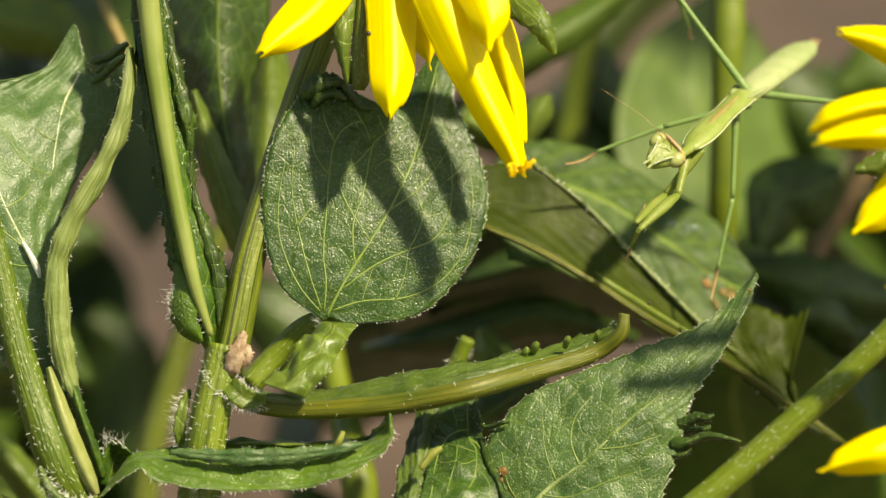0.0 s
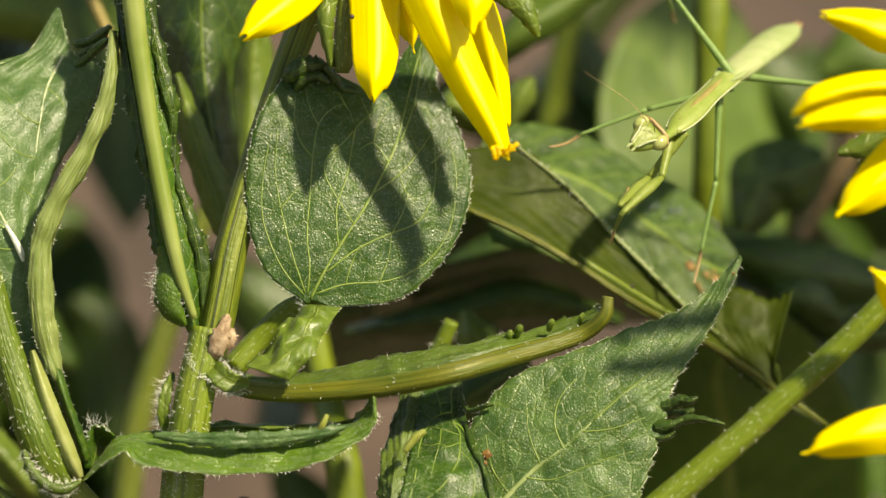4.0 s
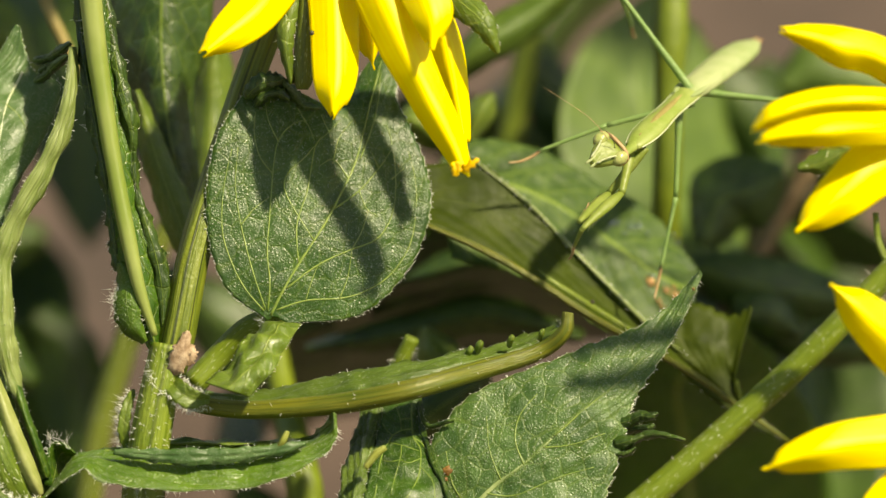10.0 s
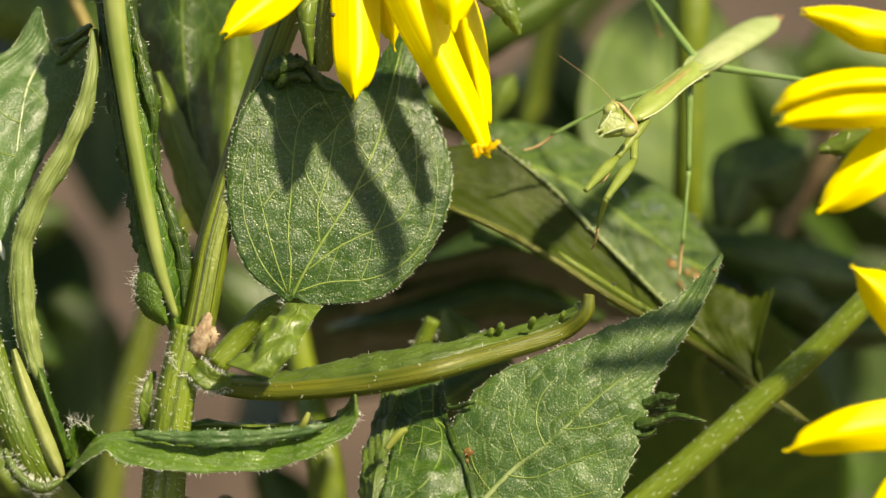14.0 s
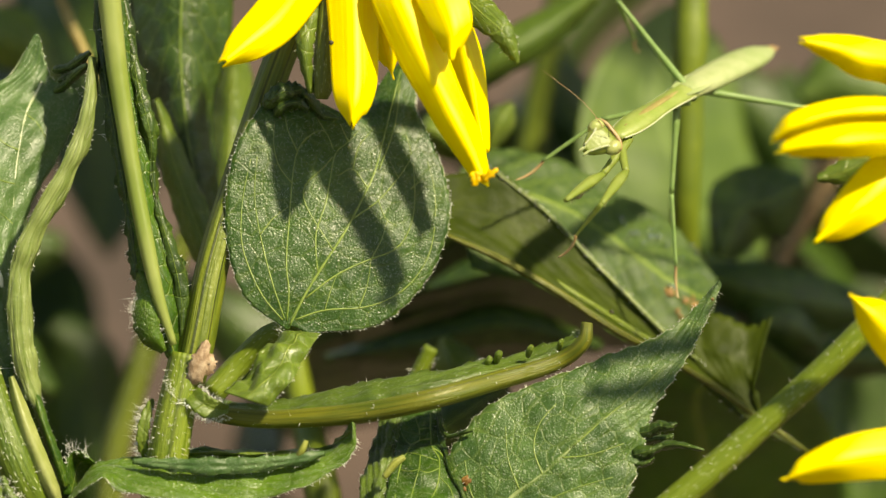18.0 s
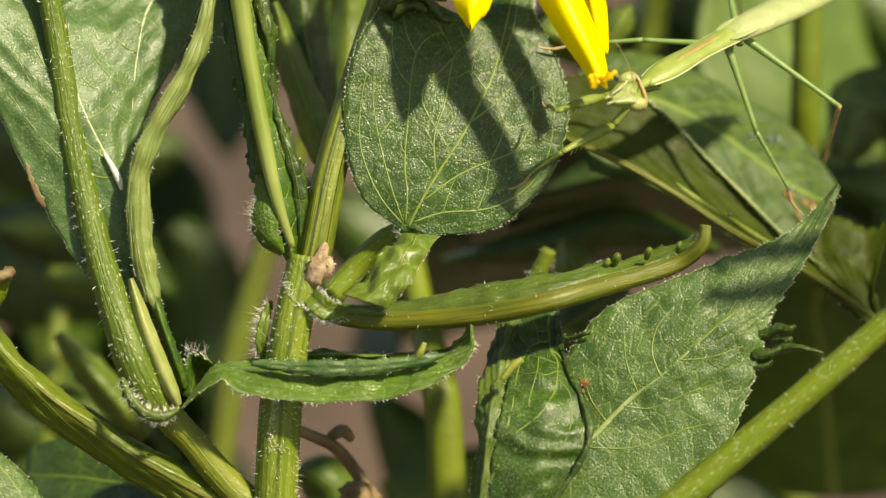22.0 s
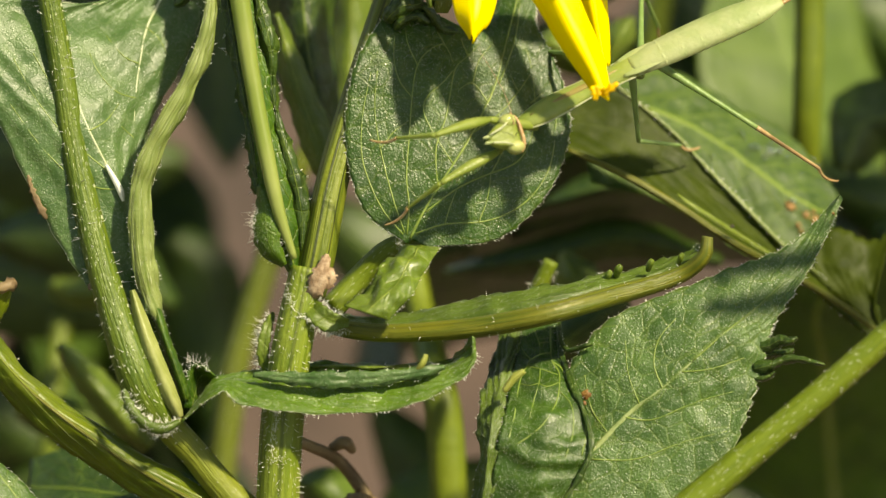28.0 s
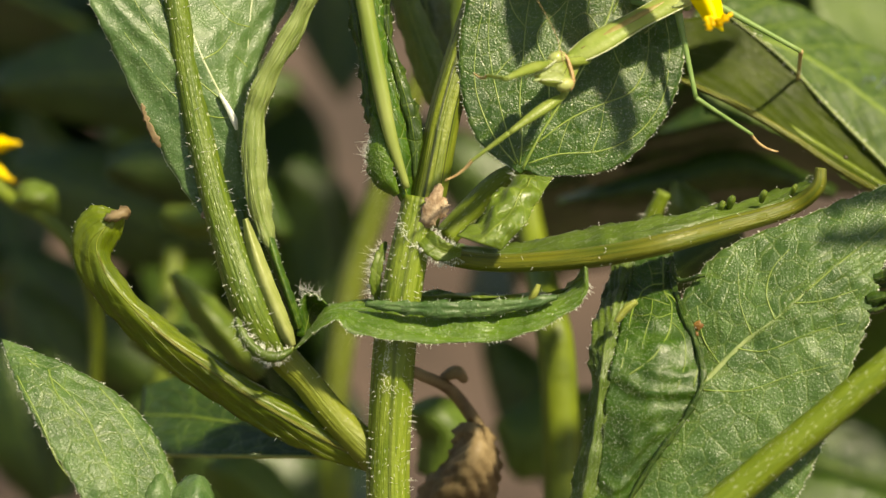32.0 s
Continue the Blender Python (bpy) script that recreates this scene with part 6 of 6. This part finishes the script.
limb("neck", mantis, 1.5, (0.6, 0.75, 0.9), INSECT, 0.8, "short neck", n=8, start=-2.4)
limb("abdomen", mantis, BODY, (1.85, 2.2, 2.45, 2.55, 2.6, 2.6, 2.45, 2.0, 0.9), INSECT_PALE, 0.5, "pale green segmented abdomen", n=40, start=17.0, bow=1.0)
for s in (-1, 1):
    wing = limb("wing_bud", mantis, 23.0, (0.2, 0.7, 0.8, 0.7, 0.15), INSECT_PALE, 0.16, "short pale wing bud", n=14, start=15.5, bow=1.0)
    wing.location = (0, s * 0.0013, 0.0006)
    cercus = limb("cercus", mantis, 41.0, (0.35, 0.3, 0.1), INSECT_PINK, 1.0, "pinkish tail feeler", n=6, start=38.6, ring=6)
    cercus.location = (0, s * 0.0004, 0)
for k in range(6):
    x = 21.5 + k * 2.8
    limb("segment_rim", mantis, x + 0.3, tuple(r * (2.4, 2.5, 2.57, 2.57, 2.5, 2.2)[k] for r in (0.9, 1.0, 0.9)), INSECT_PALE, 0.5, "rim of a body segment", n=5, start=x - 0.35, ring=14, bow=1.0)
limb("back_streak", mantis, 15.5, (0.1, 0.42, 0.5, 0.45, 0.1), INSECT_TAN, 0.4, "tan streak along the back", n=14, start=2.0, bow=1.0).location = (0, 0, 0.00075)
for s in (-1, 1):
    edge = pipe(mantis, "shield_rim", glide(np.array([(0.5, 1.2, 0.05), (3, 1.8, 0.28), (6, 1.95, 0.52), (11, 1.65, 0.81), (17, 1.85, 0.98)]) * (1, s, 1) / 1000, 24), np.full(24, 0.00012), INSECT_EDGE, "thin pale rim of the neck shield", ring=6)
    edge.location = (0, 0, 0)

def head_shape():
    """A flat triangle: broad curved crown, hollow face, narrow muzzle (mm)."""
    verts, faces = [], []
    for i in range(15):
        f = i / 14.0
        wide = (0.6 + 2.35 * f ** 0.7) * math.sqrt(1 - max(f - 0.75, 0) ** 2 * 11)
        deep = (0.6 + 1.0 * math.sin(math.pi * min(0.1 + 0.6 * f, 1.0))) * math.sqrt(1 - max(f - 0.75, 0) ** 2 * 11)
        for j in range(24):
            a = j * 2 * math.pi / 24
            hollow = 0.35 * math.exp(-((a - 4.4) / 0.35) ** 2) + 0.35 * math.exp(-((a - 5.02) / 0.35) ** 2)
            z = -3.5 + 5.1 * f - 0.45 * f * abs(math.cos(a)) ** 2
            verts.append((wide * 0.9 * math.cos(a) / 1000, deep * 0.85 * math.sin(a) * (1 - hollow) / 1000, z * 0.9 / 1000))
    for i in range(14):
        for j in range(24):
            faces.append((i * 24 + j, i * 24 + (j + 1) % 24, (i + 1) * 24 + (j + 1) % 24, (i + 1) * 24 + j))
    faces += [tuple(range(23, -1, -1)), tuple(336 + j for j in range(24))]
    return verts, faces


head = mesh_part("head", *head_shape(), INSECT_FORE, mantis, "flat triangular green head")
for s in (-1, 1):
    ball("eye", head, (s * 1.85, -0.32, 0.25), (0.95, 1.05, 1.3), EYE_SKIN, "large pale green eye")
    ball("eye_band", head, (s * 1.93, 0.05, 0.55), (0.92, 0.94, 1.2), EYE_RUST, "rusty pink back of the eye")
    pipe(head, "cheek_line", glide(np.array([(s * 1.5, -1.25, -0.4), (s * 1.0, -1.35, -1.6), (s * 0.55, -1.0, -3.2)]) / 1000, 12), np.full(12, 0.00013), INSECT_EDGE, "pale line down the face", ring=6).location = (0, 0, 0)
    ball("palp", head, (s * 0.4, -0.5, -3.5), (0.22, 0.3, 0.7), INSECT_PALE, "pale mouth palp")
BROW = [(-2.75, -0.4, 0.9), (-1.7, -0.6, 1.5), (0, -0.65, 1.62), (1.7, -0.6, 1.5), (2.75, -0.4, 0.9)]
pipe(head, "brow", glide(np.array(BROW) / 1000, 20), 0.0003 * np.sin(np.linspace(0.5, math.pi - 0.5, 20)), INSECT_PINK, "rusty pink ridge over the brow", ring=8).location = (0, 0, 0)


def feeler(tip, root_at, thick, material):
    """A thin curved antenna in the head's space (mm)."""
    a, b = np.array(root_at), np.array(tip)
    line = glide(np.array([a, a * 0.6 + b * 0.4 + np.array([0, -0.4, 0.5]), b]), 16) / 1000
    ob = pipe(head, "antenna", line, np.linspace(thick, thick * 0.4, 16) / 1000, material, "thread-like antenna", ring=6)
    ob.location = (0, 0, 0)
    return ob


feeler((-12.0, -2.0, -1.5), (-0.8, -1.2, 0.6), 0.05, INSECT_PINK)
feeler((-2.5, -4.0, -0.8), (0.5, -1.2, 0.3), 0.06, DARK_THREAD)

# limbs: (joint tables, lengths, root on the body (mm), ways in depth)
LEG_SET = []


def fore_leg(hip, knee, tip, root_at):
    coxa = limb("fore_coxa", mantis, 8.0, (0.6, 0.72, 0.68, 0.58, 0.5), INSECT_FORE, 0.9, "front hip limb")
    femur = limb("fore_femur", mantis, 9.4, (0.45, 0.75, 0.82, 0.68, 0.5, 0.38), INSECT_FORE, 0.8, "swollen spiny grasping limb", bend=0.2)
    tibia = limb("fore_tibia", mantis, 6.4, (0.36, 0.36, 0.3, 0.24, 0.18), INSECT_FORE, 0.9, "hooked shin")
    limb("fore_tarsus", tibia, 10.6, (0.24, 0.2, 0.16, 0.12), INSECT_PINK, 1.0, "slender brownish foot", bend=-0.5, start=6.2, ring=6)
    for q in range(7):
        sp = limb("spine", femur, 0.9, (0.14, 0.09, 0.02), INSECT_PALE, 1.0, "", n=4, ring=5)
        sp.matrix_basis = pose(0.002 + q * 0.0009, 0, -0.0007, 0, 60, 0)
    LEG_SET.append(([hip, knee, tip], [8.0, 9.4, 6.4], root_at, [-0.6, -0.5, 0.5], [coxa, femur, tibia]))


def walking_leg(knee, tip, lengths, root_at, ways, shin=INSECT_LEG, look_of="thin lower leg"):
    femur = limb("leg_femur", mantis, lengths[0], (0.62, 0.55, 0.42, 0.36, 0.34), INSECT_LEG, 1.0, "slim upper leg", ring=8)
    tibia = limb("leg_tibia", mantis, lengths[1], (0.36, 0.28, 0.26, 0.24), shin, 1.0, look_of, ring=8)
    limb("leg_tarsus", tibia, lengths[1] + 4.5, (0.24, 0.22, 0.18, 0.12), INSECT_PINK, 1.0, "brownish jointed foot", bend=-0.6, start=lengths[1] - 0.2, ring=6)
    LEG_SET.append(([knee, tip], lengths, root_at, ways, [femur, tibia]))


A_TIP = [(u + 30, v + 70) for u, v in A_KNEE]
fore_leg(P_HIP, P_KNEE, P_FOOT, (2.2, 1.0, -0.7))
fore_leg(Q_HIP, Q_KNEE, Q_FOOT, (2.2, -1.0, -0.7))
walking_leg(A_KNEE, A_TIP, [18.5, 15.0], (17.6, -1.5, 0.2), [0.4, 1.0])
walking_leg(B_KNEE, B_FOOT, [18.0, 15.0], (19.5, 1.5, 0.1), [0.5, 0.9], INSECT_PINK, "thin reddish-brown lower leg")
walking_leg(C_KNEE, C_FOOT, [14.0, 10.0], (17.4, 1.3, 0.1), [0.6, 0.5])
walking_leg(D_KNEE, D_FOOT, [12.5, 10.0], (16.6, -1.3, 0.2), [0.5, 0.5])


def mantis_state(t):
    """World poses of the body and of every moving part at t seconds."""
    near = float(np.interp(t, (0, 16.5, 19, 21, 24, 28, 32), (0, 0, -1, -2, -3, -4, -4)))
    neck_u, neck_v = follow(NECK, t)
    tail_u, tail_v = follow(TAIL, t)
    neck = flat(neck_u - 3, neck_v - 5, near)
    tail = reach(neck, (tail_u - 3, tail_v - 5), BODY, 1.0)
    body = turned(neck, tail - neck, np.array([-0.25, -1.0, 0.75]))
    made = [(mantis, body)]
    inv = body.inverted()
    eye_a, eye_b, chin = (follow(tb, t) for tb in (EYE_A, EYE_B, CHIN))
    d = near - 4.5
    pa, pb = flat(*eye_a, d), flat(*eye_b, d)
    mid = (pa + pb) / 2
    across = pb - pa
    gap = np.linalg.norm(across)
    across[1] = -math.sqrt(max(5.2 ** 2 - gap ** 2, 0.04)) * 0.25
    down = flat(*chin, d) - mid
    down[1] = -1.6
    x = unit(across)
    z = -unit(down - x * (down @ x))
    y = np.cross(z, x)
    m = Matrix((x, y, z)).transposed().to_4x4()
    m.translation = Vector(mid + z * 0.5) / 1000
    made.append((head, inv @ BASE @ m))
    to_mm = BASE.inverted() @ body
    for tables, lengths, root_at, ways, parts in LEG_SET:
        p = np.array(to_mm @ (Vector(root_at) / 1000)) * 1000
        for tb, ln, way, ob in zip(tables, lengths, ways, parts):
            q = reach(p, follow(tb, t), ln, 1.0 if way > 0 else -1.0)
            made.append((ob, inv @ turned(p, q - p, np.array([0.1, -0.6, 0.8]))))
            p = q
    return made


def motions():
    times = [0.0, 6.0, 9.0, 11.5, 11.75, 12.0, 12.75, 13.5, 14.5, 15.5, 16.0] + [16.25 + 0.25 * k for k in range(64)]
    rows = {}
    for t in times:
        for ob, m in mantis_state(t):
            rows.setdefault(ob, []).append((t, m))
    for ob, r in rows.items():
        walk(ob, r)


motions()
